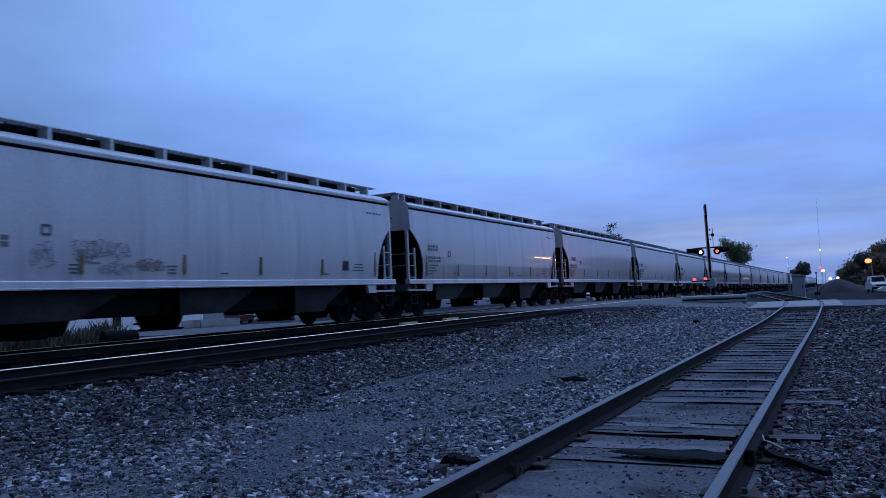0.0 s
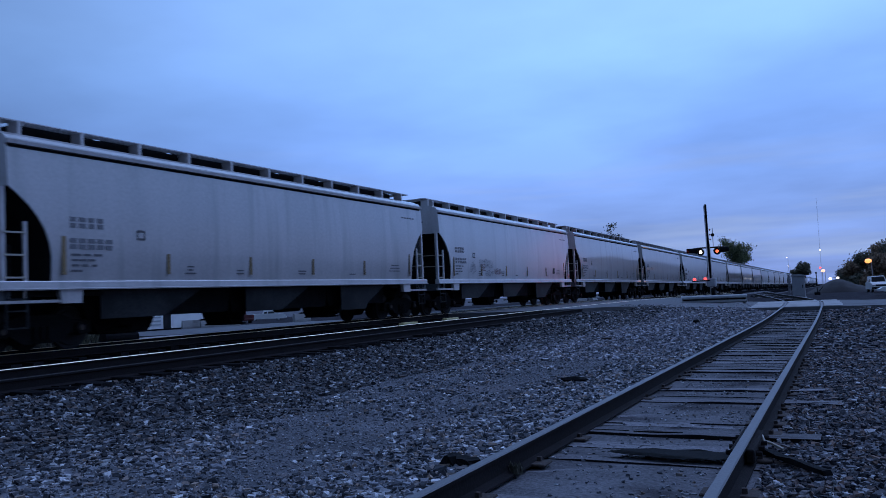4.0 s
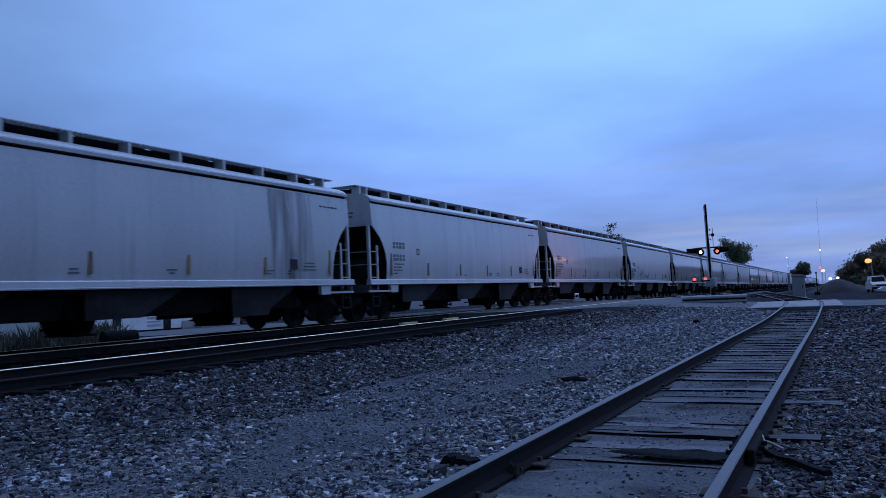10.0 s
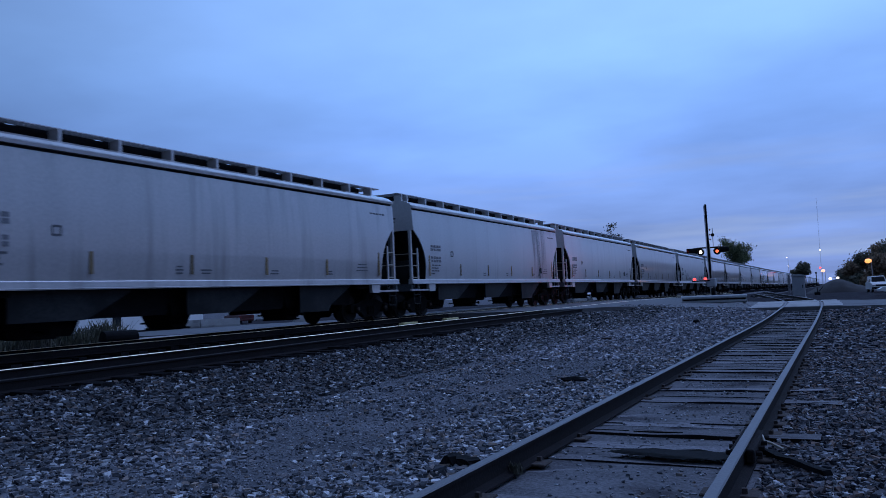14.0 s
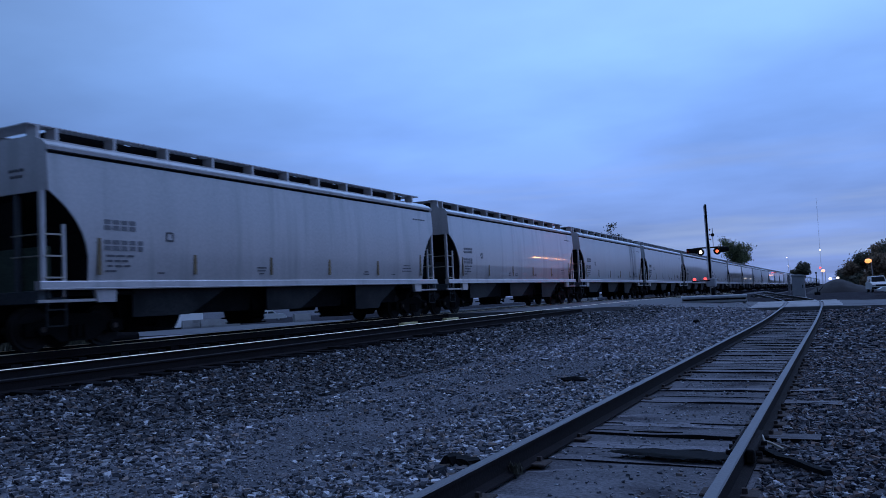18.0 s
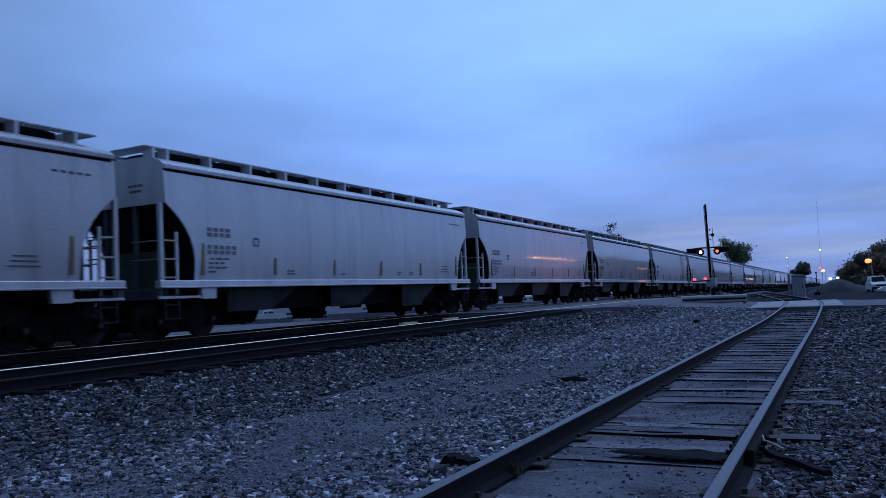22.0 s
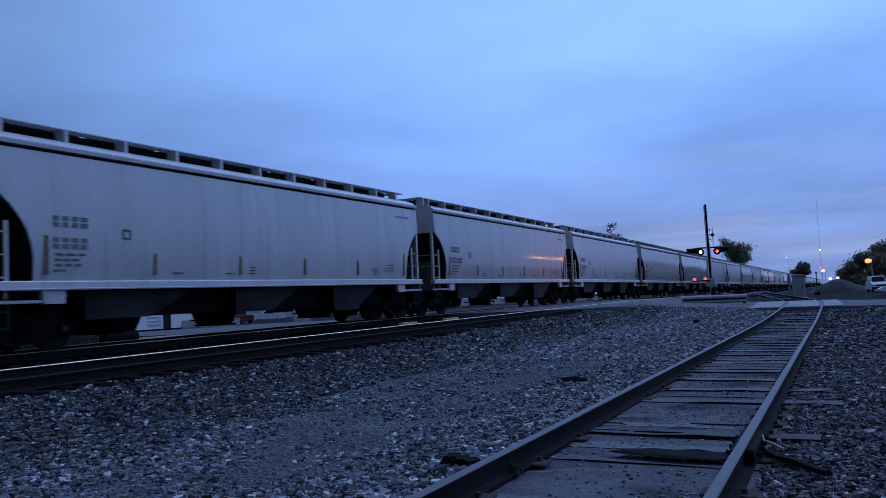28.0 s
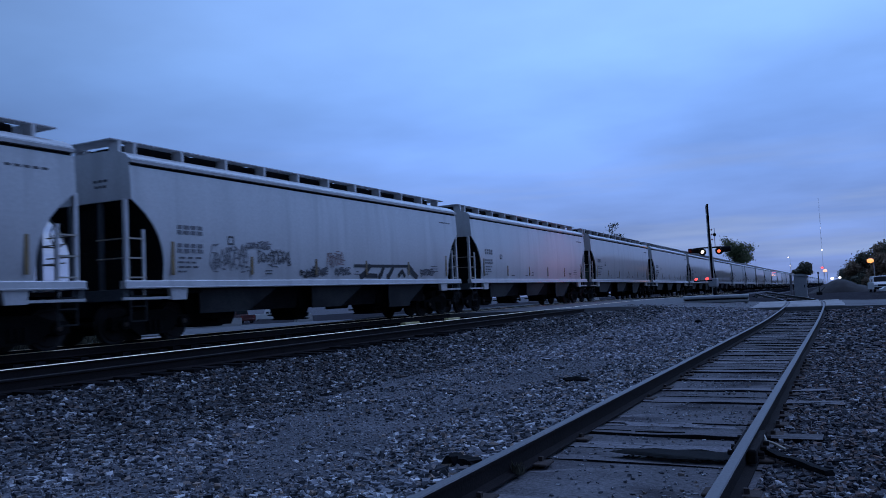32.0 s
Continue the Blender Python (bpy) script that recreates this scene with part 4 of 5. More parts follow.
# real spill, thickened with dark stones to imitate the lens's corner fall-off
scatter("spilled_stones", "spilled dark ballast stones that also stand for the darkened corner", SHOULDER_STONE, 7000, (-7, -5.6), (3.4, 9), (0.012, 0.036), 12, 1.3, spilled)
scatter("tie_end_stones", "ballast stones heaped over the tie ends", STONE, 9000, (-2.85, -2.27), (3.4, 18), (0.016, 0.046), 13, 1.3, None, 0.9)
scatter("dark_stones", "dark ballast stones beside the siding", DARK_STONE, 42000, (-0.55, 4), (4.6, 16), (0.011, 0.034), 5, 1.3, off_rails, 0.4)
scatter("dark_distant_stones", "dark ballast stones beside the siding", DARK_STONE, 12000, (-0.62, 8), (15, 41), (0.02, 0.05), 6, 1.2, off_rails)
scatter("gauge_stones", "sparse gravel between the siding rails", FINE_STONE, 9000, (-2.1, -0.75), (3.0, 42), (0.005, 0.02), 7, 1.6, gauge_only)


def clod(x, y, size, label, mat, name="rock"):
    bm = bmesh.new()
    bmesh.ops.create_icosphere(bm, subdivisions=2, radius=1)
    rng = random.Random(int(x * 100 + y * 7))
    for v in bm.verts:
        v.co = Vector((v.co.x * size[0], v.co.y * size[1], v.co.z * size[2])) * rng.uniform(0.75, 1.15)
    ob = part(name, bm, mat, None, "", pose(x, y, ground_z(x, y) + size[2] * 0.5, 0, 0, rng.uniform(-30, 30)))
    tagged(ob, label, "rock")


clod(-3.55, 11.3, (0.20, 0.09, 0.05), "flat dark rock lying on the gravel", BLACK)
clod(-4.6, 29.2, (0.13, 0.1, 0.09), "dark angular rock on the gravel", BLACK)
clod(-9.0, 24.6, (0.1, 0.07, 0.06), "pale grey rock beside the raised track", CONCRETE)
clod(-8.95, 25.4, (0.07, 0.06, 0.06), "small pale grey rock beside the raised track", CONCRETE)


def chunk(name, x0, y0, x1, y1, w, h, label, mat, z=0.0):
    a, b = Vector((x0, y0, 0)), Vector((x1, y1, 0))
    L = (b - a).length
    bm = boxed(-L / 2, L / 2, -w / 2, w / 2, 0, h)
    bmesh.ops.subdivide_edges(bm, edges=[e for e in bm.edges if abs(e.verts[0].co.x - e.verts[1].co.x) > L / 2], cuts=5)
    rng = random.Random(int(L * 1000))
    for v in bm.verts:
        v.co += Vector((rng.uniform(-0.03, 0.03), rng.uniform(-0.2, 0.2) * w, rng.uniform(-0.2, 0.15) * h))
    c = (a + b) / 2
    ob = part(name, bm, mat, None, "", pose(c.x, c.y, ground_z(c.x, c.y) + z, 0, 0, math.degrees(math.atan2(b.y - a.y, b.x - a.x))))
    tagged(ob, label, "debris")


chunk("wood_piece", -0.60, 6.35, -0.14, 5.68, 0.07, 0.035, "charred black piece of wood across the tie ends", BLACK, 0.02)
chunk("wood_piece", -2.75, 5.48, -2.45, 5.35, 0.12, 0.07, "dark splintered wood beside the rail", BLACK)
chunk("stick", -5.85, 21.2, -5.6, 21.35, 0.06, 0.05, "brown stick lying on the gravel", RUST)
chunk("tie_piece", 0.35, 26.2, 1.0, 26.5, 0.14, 0.08, "old weathered tie piece lying on the ballast", TIE)



PALE_YELLOW = material("pale_yellow_paint", (0.42, 0.36, 0.16), 0.7, spread=0.2, bump=0.1)
for yx, yy in ((-12.9, 23.2), (-12.9, 26.4)):
    tagged(part("marker_block", boxed(-0.1, 0.1, -0.5, 0.5, 0, 0.16, bevel=0.02), PALE_YELLOW, None, "", pose(yx, yy, ground_z(yx, yy) - 0.02)), "pale yellow block lying between the main tracks", "marker")


def oil_patch():
    bm = bmesh.new()
    rng = random.Random(4)
    ring = [bm.verts.new((0.6 * math.cos(a) * rng.uniform(0.7, 1.1), 0.19 * math.sin(a) * rng.uniform(0.7, 1.1), 0.004 * rng.random())) for a in np.linspace(0, math.tau, 22)[:-1]]
    bm.faces.new(ring)
    bmesh.ops.solidify(bm, geom=bm.faces[:], thickness=0.006)
    tagged(part("oil_patch", bm, BLACK, None, "", pose(-1.08, 6.15, 0.022)), "black oil soaked patch on the ties", "stain")


oil_patch()


def tuft(x, y, n, h, spread, label, mat, seed):
    rng = random.Random(seed)
    bm = bmesh.new()
    for i in range(n):
        a, r = rng.uniform(0, math.tau), spread * rng.random() ** 0.5
        b = Vector((r * math.cos(a), r * math.sin(a), 0))
        tip = b + Vector((rng.uniform(-0.5, 0.5) * h, rng.uniform(-0.5, 0.5) * h, h * rng.uniform(0.5, 1.1)))
        side = Vector((math.cos(a + 1.3), math.sin(a + 1.3), 0)) * 0.012 * (1 + h)
        mid = b.lerp(tip, 0.55) + Vector((0, 0, 0.1 * h))
        vs = [bm.verts.new(p) for p in (b - side, b + side, mid + side * 0.7, tip, mid - side * 0.7)]
        bm.faces.new(vs)
    tagged(part("weed_tuft", bm, mat, None, "", pose(x, y, ground_z(x, y))), label, "weeds")


DRY = material("dry_weeds", (0.075, 0.07, 0.05), 0.9, spread=0.4, scale=8, bump=0.0, per_island=0.4)
LEAF = material("olive_leaves", (0.078, 0.078, 0.048), 0.8, spread=0.4, scale=2, bump=0.0, per_island=0.55)
# warm brown puts the street lamp's light into the leaf colour
BROWN_LEAF = material("lamp_lit_brown_leaves", (0.21, 0.145, 0.09), 0.8, spread=0.4, scale=2, bump=0.0, per_island=0.5)
PALE_LEAF = material("fading_green_leaves", (0.10, 0.12, 0.05), 0.8, spread=0.4, scale=2, bump=0.0, per_island=0.55)
BARK = material("bark", (0.06, 0.05, 0.042), 0.95, spread=0.4, scale=4, fine=25, bump=0.6)
tuft(-2.12, 5.27, 34, 0.09, 0.05, "small dry weed between the rails", DRY, 1)
for i, (wx, wy) in enumerate(((-23.5, 18.6), (-24.5, 19.6), (-24.0, 20.5), (-25.2, 21.2), (-23.2, 15.5), (-26.0, 18.0), (-25, 14.5), (-23.6, 17.2), (-27, 23), (-28, 21), (-28.5, 17), (-27.5, 16), (-29.5, 18.5), (-26.5, 16.4))):
    tuft(wx, wy, 170, 0.75 if wx > -26.2 else 1.0, 0.8, "clump of tall dry weeds behind the tracks", DRY if i % 2 else LEAF, 20 + i)


# ---- the road over the tracks ----
def build_road():
    near = [(-60, 34), (-24, 30), (-17.5, 30), (-12, 30.5), (-9.5, 31.5), (-7.6, 34.6), (-6.0, 35.2), (-4.2, 36.2), (0.3, 36.2), (4, 39.1), (9, 44.7), (30, 58), (60, 75)]
    xs = np.concatenate([np.arange(-60, -20, 4), np.arange(-20, 8, 0.5), np.arange(8, 61, 4)])
    rows = 14
    verts, faces = [], []
    for x in xs:
        y0 = float(np.interp(x, [p[0] for p in near], [p[1] for p in near]))
        y1 = float(np.interp(x, (-9, -5), (56.5, 44.3))) + 0.9 * max(0, x - 1)
        for j in range(rows):
            y = y0 + (y1 - y0) * j / (rows - 1)
            head = HEAD + rise(y) - 0.012
            side = side_z(y) - 0.015
            z = float(np.interp(x, (-60, -24, -18.5, -8.6, -3.2, -0.2, 6, 60), (-0.45, 0.14, head, head, side, side, 0.06 + 0.4 * (side - 0.155), 0.04)))
            verts.append((x, y, z))
    for i in range(len(xs) - 1):
        for j in range(rows - 1):
            a = i * rows + j
            faces.append((a, a + rows, a + rows + 1, a + 1))
    me = from_arrays("road", verts, faces, ASPHALT)
    ob = new("road", me)
    so = ob.modifiers.new("thick", "SOLIDIFY")
    so.thickness, so.offset = 0.16, -1
    tagged(ob, "worn grey asphalt road crossing the tracks", "road", kind="structure")


build_road()


def build_crossing():
    deck = thing("crossing_deck", "pale concrete crossing panels laid round the siding rails", "rail crossing", kind="structure")
    for x0, x1 in ((-3.5, -2.27), (-2.08, -0.77), (-0.58, 0.12)):
        for j in range(4):
            y0, y1 = 36.25 + j * 1.9, 36.25 + j * 1.9 + 1.88
            z0, z1, dx = side_z(y0) + 0.014, side_z(y1) + 0.014, siding_x(y0 + 0.94) - SIDE_X
            part("panel", slab(bmesh.new(), [(y0, z0 - 0.2), (y1, z1 - 0.2), (y1, z1 - 0.015), (y1 - 0.02, z1), (y0 + 0.02, z0), (y0, z0 - 0.015)], "x", x0 + dx, x1 + dx), CONCRETE, deck)


build_crossing()


# ---- the crossing signal beside the road ----
STRIPE_WHITE = material("white_edge_fringe", (0.7, 0.7, 0.7), 0.45, spread=0.1, bump=0.05)
STRIPE_RED = material("reflective_red", (0.22, 0.03, 0.03), 0.45, spread=0.15, bump=0.05)


def flasher(parent, x, y, z, glow, label):
    bm = bmesh.new()
    rod(bm, (x, y + 0.04, z), (x, y + 0.07, z), 0.18, seg=24)
    bg = part("flasher", bm, BLACK, parent, label)
    part("lens", ball(bmesh.new(), (x, y + 0.02, z), 0.085, 2, (1, 0.35, 1)), glow, bg)
    bm = bmesh.new()
    ring = 14
    for i in range(ring):
        a, b = math.pi * i / ring, math.pi * (i + 1) / ring
        vs = [bm.verts.new((x + 0.16 * math.cos(t), y + d, z + 0.16 * math.sin(t))) for t, d in ((a, 0.03), (b, 0.03), (b, -0.26), (a, -0.26))]
        bm.faces.new(vs)
    bmesh.ops.solidify(bm, geom=bm.faces[:], thickness=0.01)
    part("visor", bm, BLACK, bg)
    out = -1 if x < 0 else 1
    side = part("side_visor", rod(bmesh.new(), (x + out * 0.1, y + 0.2, z + 0.08), (x + out * 0.55, y + 0.2, z + 0.1), 0.17, 0.12, 14), BLACK, bg)
    if x > 0:
        return
    # the lamp that faces along the road, towards the train
    part("road_lens", rod(bmesh.new(), (x - 0.552, y + 0.2, z + 0.1), (x - 0.56, y + 0.2, z + 0.1), 0.09, seg=16), LAMP_BEAM, side, "lit red lamp facing the road")
    bm = bmesh.new()
    for i in range(16):
        a, b = math.tau * i / 16, math.tau * (i + 1) / 16
        bm.faces.new([bm.verts.new((x + d, y + 0.2 + 0.125 * math.cos(t), z + 0.1 + 0.125 * math.sin(t))) for t, d in ((a, -0.54), (b, -0.54), (b, -0.72), (a, -0.72))])
    bmesh.ops.solidify(bm, geom=bm.faces[:], thickness=0.008)
    part("road_hood", bm, BLACK, side)


def crossing_signal():
    base = 0.46
    sig = thing("crossing_signal", "crossing signal mast with lit flashers and a raised gate arm", "crossing signal", pose(-5.9, 43.0, base))
    part("foundation", boxed(-0.4, 0.4, -0.4, 0.4, -0.3, 0.12, bevel=0.03), CONCRETE, sig)
    part("mast", rod(bmesh.new(), (0, 0, 0.1), (-0.02, 0, 3.1), 0.075, seg=12), STEEL, sig, "galvanised steel mast")
    part("gate_mechanism", boxed(-0.2, 0.24, -0.3, 0.2, 0.85, 1.3, bevel=0.05), CABINET, sig, "pale steel gate mechanism box")
    part("flasher_bracket", boxed(-0.55, 0.55, -0.03, 0.03, 2.86, 2.93), BLACK, sig)
    flasher(sig, -0.41, -0.2, 2.68, LAMP_WHITE, "lit pale flasher under a black visor")
    flasher(sig, 0.41, -0.2, 2.68, LAMP_AMBER, "lit amber flasher under a black visor")
    # arm coloured black for its silhouette against the sky
    arm = part("gate_arm", boxed(-0.05, 0.05, -0.02, 0.02, 1.1, 5.15), BLACK, sig, "raised gate arm seen dark against the sky", pose(0.02, -0.18, 0, 0, -0.6, 0))
    # white strips, widened to paint the bright fringe on the arm's left edge
    for i in range(8):
        part("fringe_stripe", boxed(-0.10, -0.055, -0.024, 0.024, 1.2 + i * 0.49, 1.2 + i * 0.49 + 0.46), STRIPE_WHITE, arm)
    for i in range(3):
        part("arm_lamp", ball(bmesh.new(), (0.12, 0, 3.3 + i * 0.25), 0.05, 1), STRIPE_RED, arm)
    part("counterweight", boxed(-0.09, 0.09, -0.14, 0.14, 0.35, 0.8, bevel=0.03), BLACK, sig, "", pose(0.1, -0.2, 0))
    bell = part("bell_post", rod(bmesh.new(), (0.2, 0.1, 2.9), (0.2, 0.1, 3.9), 0.02, seg=6), STEEL, sig)
    part("bell", ball(bmesh.new(), (0.2, 0.1, 3.55), 0.09, 2), BLACK, bell)
    low = part("low_bracket", boxed(-0.9, 0.0, -0.33, -0.27, 1.15, 1.21), BLACK, sig)
    for x in (-0.78, -0.24):
        part("red_lamp", ball(bmesh.new(), (x, -0.34, 1.28), 0.075, 2, (1.1, 0.5, 0.9)), LAMP_RED, low, "small lit red lamp")


crossing_signal()


def guard_rail():
    g = thing("guard_rail", "galvanised guard rail in front of the signal mast", "guard rail", pose(-5.6, 41.3, 0.42))
    outline = [(0.0, 0.08), (-0.06, 0.13), (-0.06, 0.19), (0.02, 0.245), (0.02, 0.285), (-0.06, 0.34), (-0.06, 0.42), (0.0, 0.48), (0.03, 0.48), (0.03, 0.08)]
    part("beam", slab(bmesh.new(), outline, "x", -1.55, 1.55), STEEL, g, "pale corrugated steel beam")
    # black strip set into the recess between the two ridges
    part("groove", boxed(-1.5, 1.5, -0.004, 0.019, 0.235, 0.30), BLACK, g, "dark strip along the groove")
    for x in (-1.4, -0.5, 0.5, 1.4):
        part("post", boxed(x - 0.07, x + 0.07, 0.04, 0.18, -0.3, 0.45), TIE, g)


guard_rail()


def relay_cabinet():
    c = thing("relay_cabinet", "grey steel relay cabinet beside the tracks", "cabinet", pose(-3.15, 76, ground_z(-2.9, 76) - 0.15))
    part("body", boxed(-0.5, 0.5, -0.4, 0.4, 0.25, 2.0, bevel=0.03), CABINET, c)
    part("roof", slab(bmesh.new(), [(-0.6, 2.0), (0.6, 2.0), (0.55, 2.1), (0, 2.2), (-0.55, 2.1)], "y", -0.5, 0.5), CABINET, c)
    door = part("door", boxed(-0.44, 0.44, -0.43, -0.402, 0.35, 1.9, bevel=0.01), CABINET, c)
    part("handle", boxed(0.3, 0.36, -0.46, -0.432, 1.0, 1.25), BLACK, door)
    part("footing", boxed(-0.55, 0.55, -0.45, 0.45, -0.2, 0.25), CONCRETE, c)
    p = thing("marker_post", "weathered wooden post beside the cabinet", "post", pose(-3.75, 73, ground_z(-3.5, 73)))
    part("shaft", boxed(-0.09, 0.09, -0.09, 0.09, -0.2, 1.75, bevel=0.02), TIE, p)
    part("cap", boxed(-0.12, 0.12, -0.12, 0.12, 1.75, 1.82, bevel=0.01), STEEL, p)


relay_cabinet()


def switch_stand():
    s = thing("switch_stand", "switch stand with a round dark target on a post", "switch stand", pose(-2.2, 98, ground_z(-2.2, 98)))
    part("base", boxed(-0.3, 0.3, -0.2, 0.2, 0, 0.3, bevel=0.03), BLACK, s)
    part("post", rod(bmesh.new(), (0, 0, 0.2), (0, 0, 2.4), 0.045), BLACK, s)
    part("target", rod(bmesh.new(), (0, -0.03, 2.45), (0, 0.0, 2.45), 0.11, seg=24), BLACK, s, "round dark target")
    part("lever", rod(bmesh.new(), (0.1, 0, 0.3), (0.6, 0, 0.9), 0.03), BLACK, s)


switch_stand()


# ---- lamps and far lights ----
def street_lamp(x, y, h, glow, label, reach=-1.2, size=0.32):
    z = ground_z(x, y)
    s = thing("street_lamp", label, "street lamp", pose(x, y, z), "street lamps")
    part("pole", rod(bmesh.new(), (0, 0, -0.2), (0, 0, h - 0.15), 0.1, 0.06), STEEL, s)
    part("arm", rod(bmesh.new(), (0, 0, h - 0.2), (reach, 0, h + 0.12), 0.04), STEEL, s)
    head = part("lamp_head", boxed(min(reach, reach - 0.5), max(reach, reach - 0.5), -0.15, 0.15, h + 0.05, h + 0.2, bevel=0.04), STEEL, s)
    part("lamp_lens", ball(bmesh.new(), (reach - 0.28, 0, h - 0.02), size, 2, (1, 1, 0.7)), glow, head, "glowing lamp lens")


street_lamp(5.1, 150, 4.7, LAMP_ORANGE, "lit sodium street lamp beside parked vehicles", -0.2, 0.55)
street_lamp(-4.3, 330, 6.0, LAMP_PINK, "lit pinkish street lamp far down the line", -0.4, 0.8)
street_lamp(-5.3, 335, 7.3, LAMP_RED, "lit red signal lamp far down the line", -0.4, 0.45)
street_lamp(-1.85, 280, 2.7, LAMP_WHITE, "lit white lamp far down the line", -0.2, 0.5)
street_lamp(0.3, 280, 2.9, LAMP_WHITE, "lit white lamp far down the line", -0.2, 0.45)
street_lamp(-21.3, 420, 14.5, LAMP_WHITE, "distant lit white lamp on a tall pole", -0.4, 0.3)
street_lamp(-20.6, 418, 10.3, LAMP_WHITE, "distant lit white lamp on a tall pole", -0.4, 0.25)
for lx, ly, lh in ((9.4, 105, 6.4), (13.25, 120, 6.9), (18.1, 140, 7.5), (24.7, 165, 8.65), (30.7, 190, 9.2)):
    street_lamp(lx + 0.78, ly, lh, LAMP_FAR, "lit sodium street lamp along the side road", -0.5, 0.3)


def radio_mast():
    x, y, h = -20, 1200, 118
    z = ground_z(x, y)
    m = thing("radio_mast", "thin guyed radio mast far away with white lights", "radio mast", pose(x, y, z))
    legs = [(0.5 * math.cos(a), 0.5 * math.sin(a)) for a in (0.3, 2.39, 4.49)]
    for a, b in legs:
        part("leg", rod(bmesh.new(), (a, b, -1), (a, b, h), 0.05, seg=6), STEEL, m)
    bm = bmesh.new()
    for i in range(58):
        p, q = legs[i % 3], legs[(i + 1) % 3]
        rod(bm, (*p, i * 2.0), (*q, i * 2.0 + 2.0), 0.03, seg=4)
    part("bracing", bm, STEEL, m)
    for zz, r in ((47, 1.1), (77, 0.4)):
        part("beacon", ball(bmesh.new(), (0, -0.7, zz), r, 1), LAMP_WHITE, m, "lit white beacon")


radio_mast()


# ---- trees ----
def tree(x, y, h, spread, leaf, n, label, seed, trunk=0.3, sink=0.35, size=0.3):
    rng = random.Random(seed)
    z = ground_z(x, y)
    t = thing("tree", label, "tree", pose(x, y, z))
    bm = bmesh.new()
    rod(bm, (0, 0, -0.3), (0, 0, h * 0.45), trunk, trunk * 0.6, 8)
    tips = []
    for i in range(11):
        a = i * 2.4 + rng.uniform(-0.4, 0.4)
        z0 = h * rng.uniform(0.22, 0.45)
        r = spread * rng.uniform(0.35, 0.85)
        tip = Vector((r * math.cos(a), r * math.sin(a), h * rng.uniform(0.5, 0.92)))
        mid = Vector((0, 0, z0)).lerp(tip, 0.5) + Vector((0, 0, h * 0.05))
        rod(bm, (0, 0, z0), mid, trunk * 0.4, trunk * 0.25, 6)
        rod(bm, mid, tip, trunk * 0.25, trunk * 0.07, 5)
        tips += [tip, mid.lerp(tip, 0.5)]
        for k in range(5):
            e = mid.lerp(tip, rng.uniform(0.2, 1)) 
            f = e + Vector((rng.uniform(-1, 1), rng.uniform(-1, 1), rng.uniform(0, 1.2))) * spread * 0.28
            rod(bm, e, f, trunk * 0.08, trunk * 0.03, 4)
            tips.append(f)
    part("trunk", bm, BARK, t)
    if not n:
        return
    verts, faces = [], []
    for i in range(n):
        c = rng.choice(tips) + Vector((rng.gauss(0, 1), rng.gauss(0, 1), rng.gauss(0, 0.8))) * spread * 0.17
        if c.z < h * sink:
            c.z = h * sink + rng.random() * 0.5
        u = Vector((rng.uniform(-1, 1), rng.uniform(-1, 1), rng.uniform(-1, 1))).normalized() * size * rng.uniform(0.5, 1.2)
        w = u.orthogonal().normalized() * size * rng.uniform(0.4, 0.8)
        k = len(verts)
        verts += [c - u, c + w, c + u, c - w]
        faces.append((k, k + 1, k + 2, k + 3))
    place("crown", from_arrays("crown", verts, faces, leaf), t, "uneven crown of small leaves")


tree(-21.4, 200, 13.6, 3.3, PALE_LEAF, 6500, "leafy green tree behind the train", 1, 0.35, 0.35, 0.2)
tree(-26.5, 104, 11.2, 1.5, LEAF, 1700, "nearly bare tree behind the train", 3, 0.2, 0.6, 0.13)
tree(-13.6, 390, 10.8, 3.2, LEAF, 2200, "dark tree far down the line", 4, 0.4, 0.45, 0.5)
tree(-18.0, 400, 8.0, 2.8, LEAF, 1500, "dark tree far down the line", 5, 0.4, 0.4, 0.5)
for i, (tx, ty, th, ts) in enumerate(((10.5, 190, 9.3, 4.0), (13.5, 185, 9.6, 5.0), (17.5, 190, 9.6, 5), (7.6, 215, 7.6, 4.0), (5.9, 250, 6.2, 4.2), (5.0, 300, 6.2, 5), (9.5, 172, 6.0, 3.6), (13, 168, 7.0, 4.2), (21, 180, 11, 5), (3.6, 360, 5.5, 5), (7.4, 180, 4.2, 2.6))):
    tree(tx, ty, th, ts, BROWN_LEAF if i % 2 == 0 else LEAF, 9000, "dense tree in the row beside the line, leaves browned for lamp light" if i % 2 == 0 else "dense olive tree in the row beside the line", 40 + i, 0.3, 0.03, 0.27)


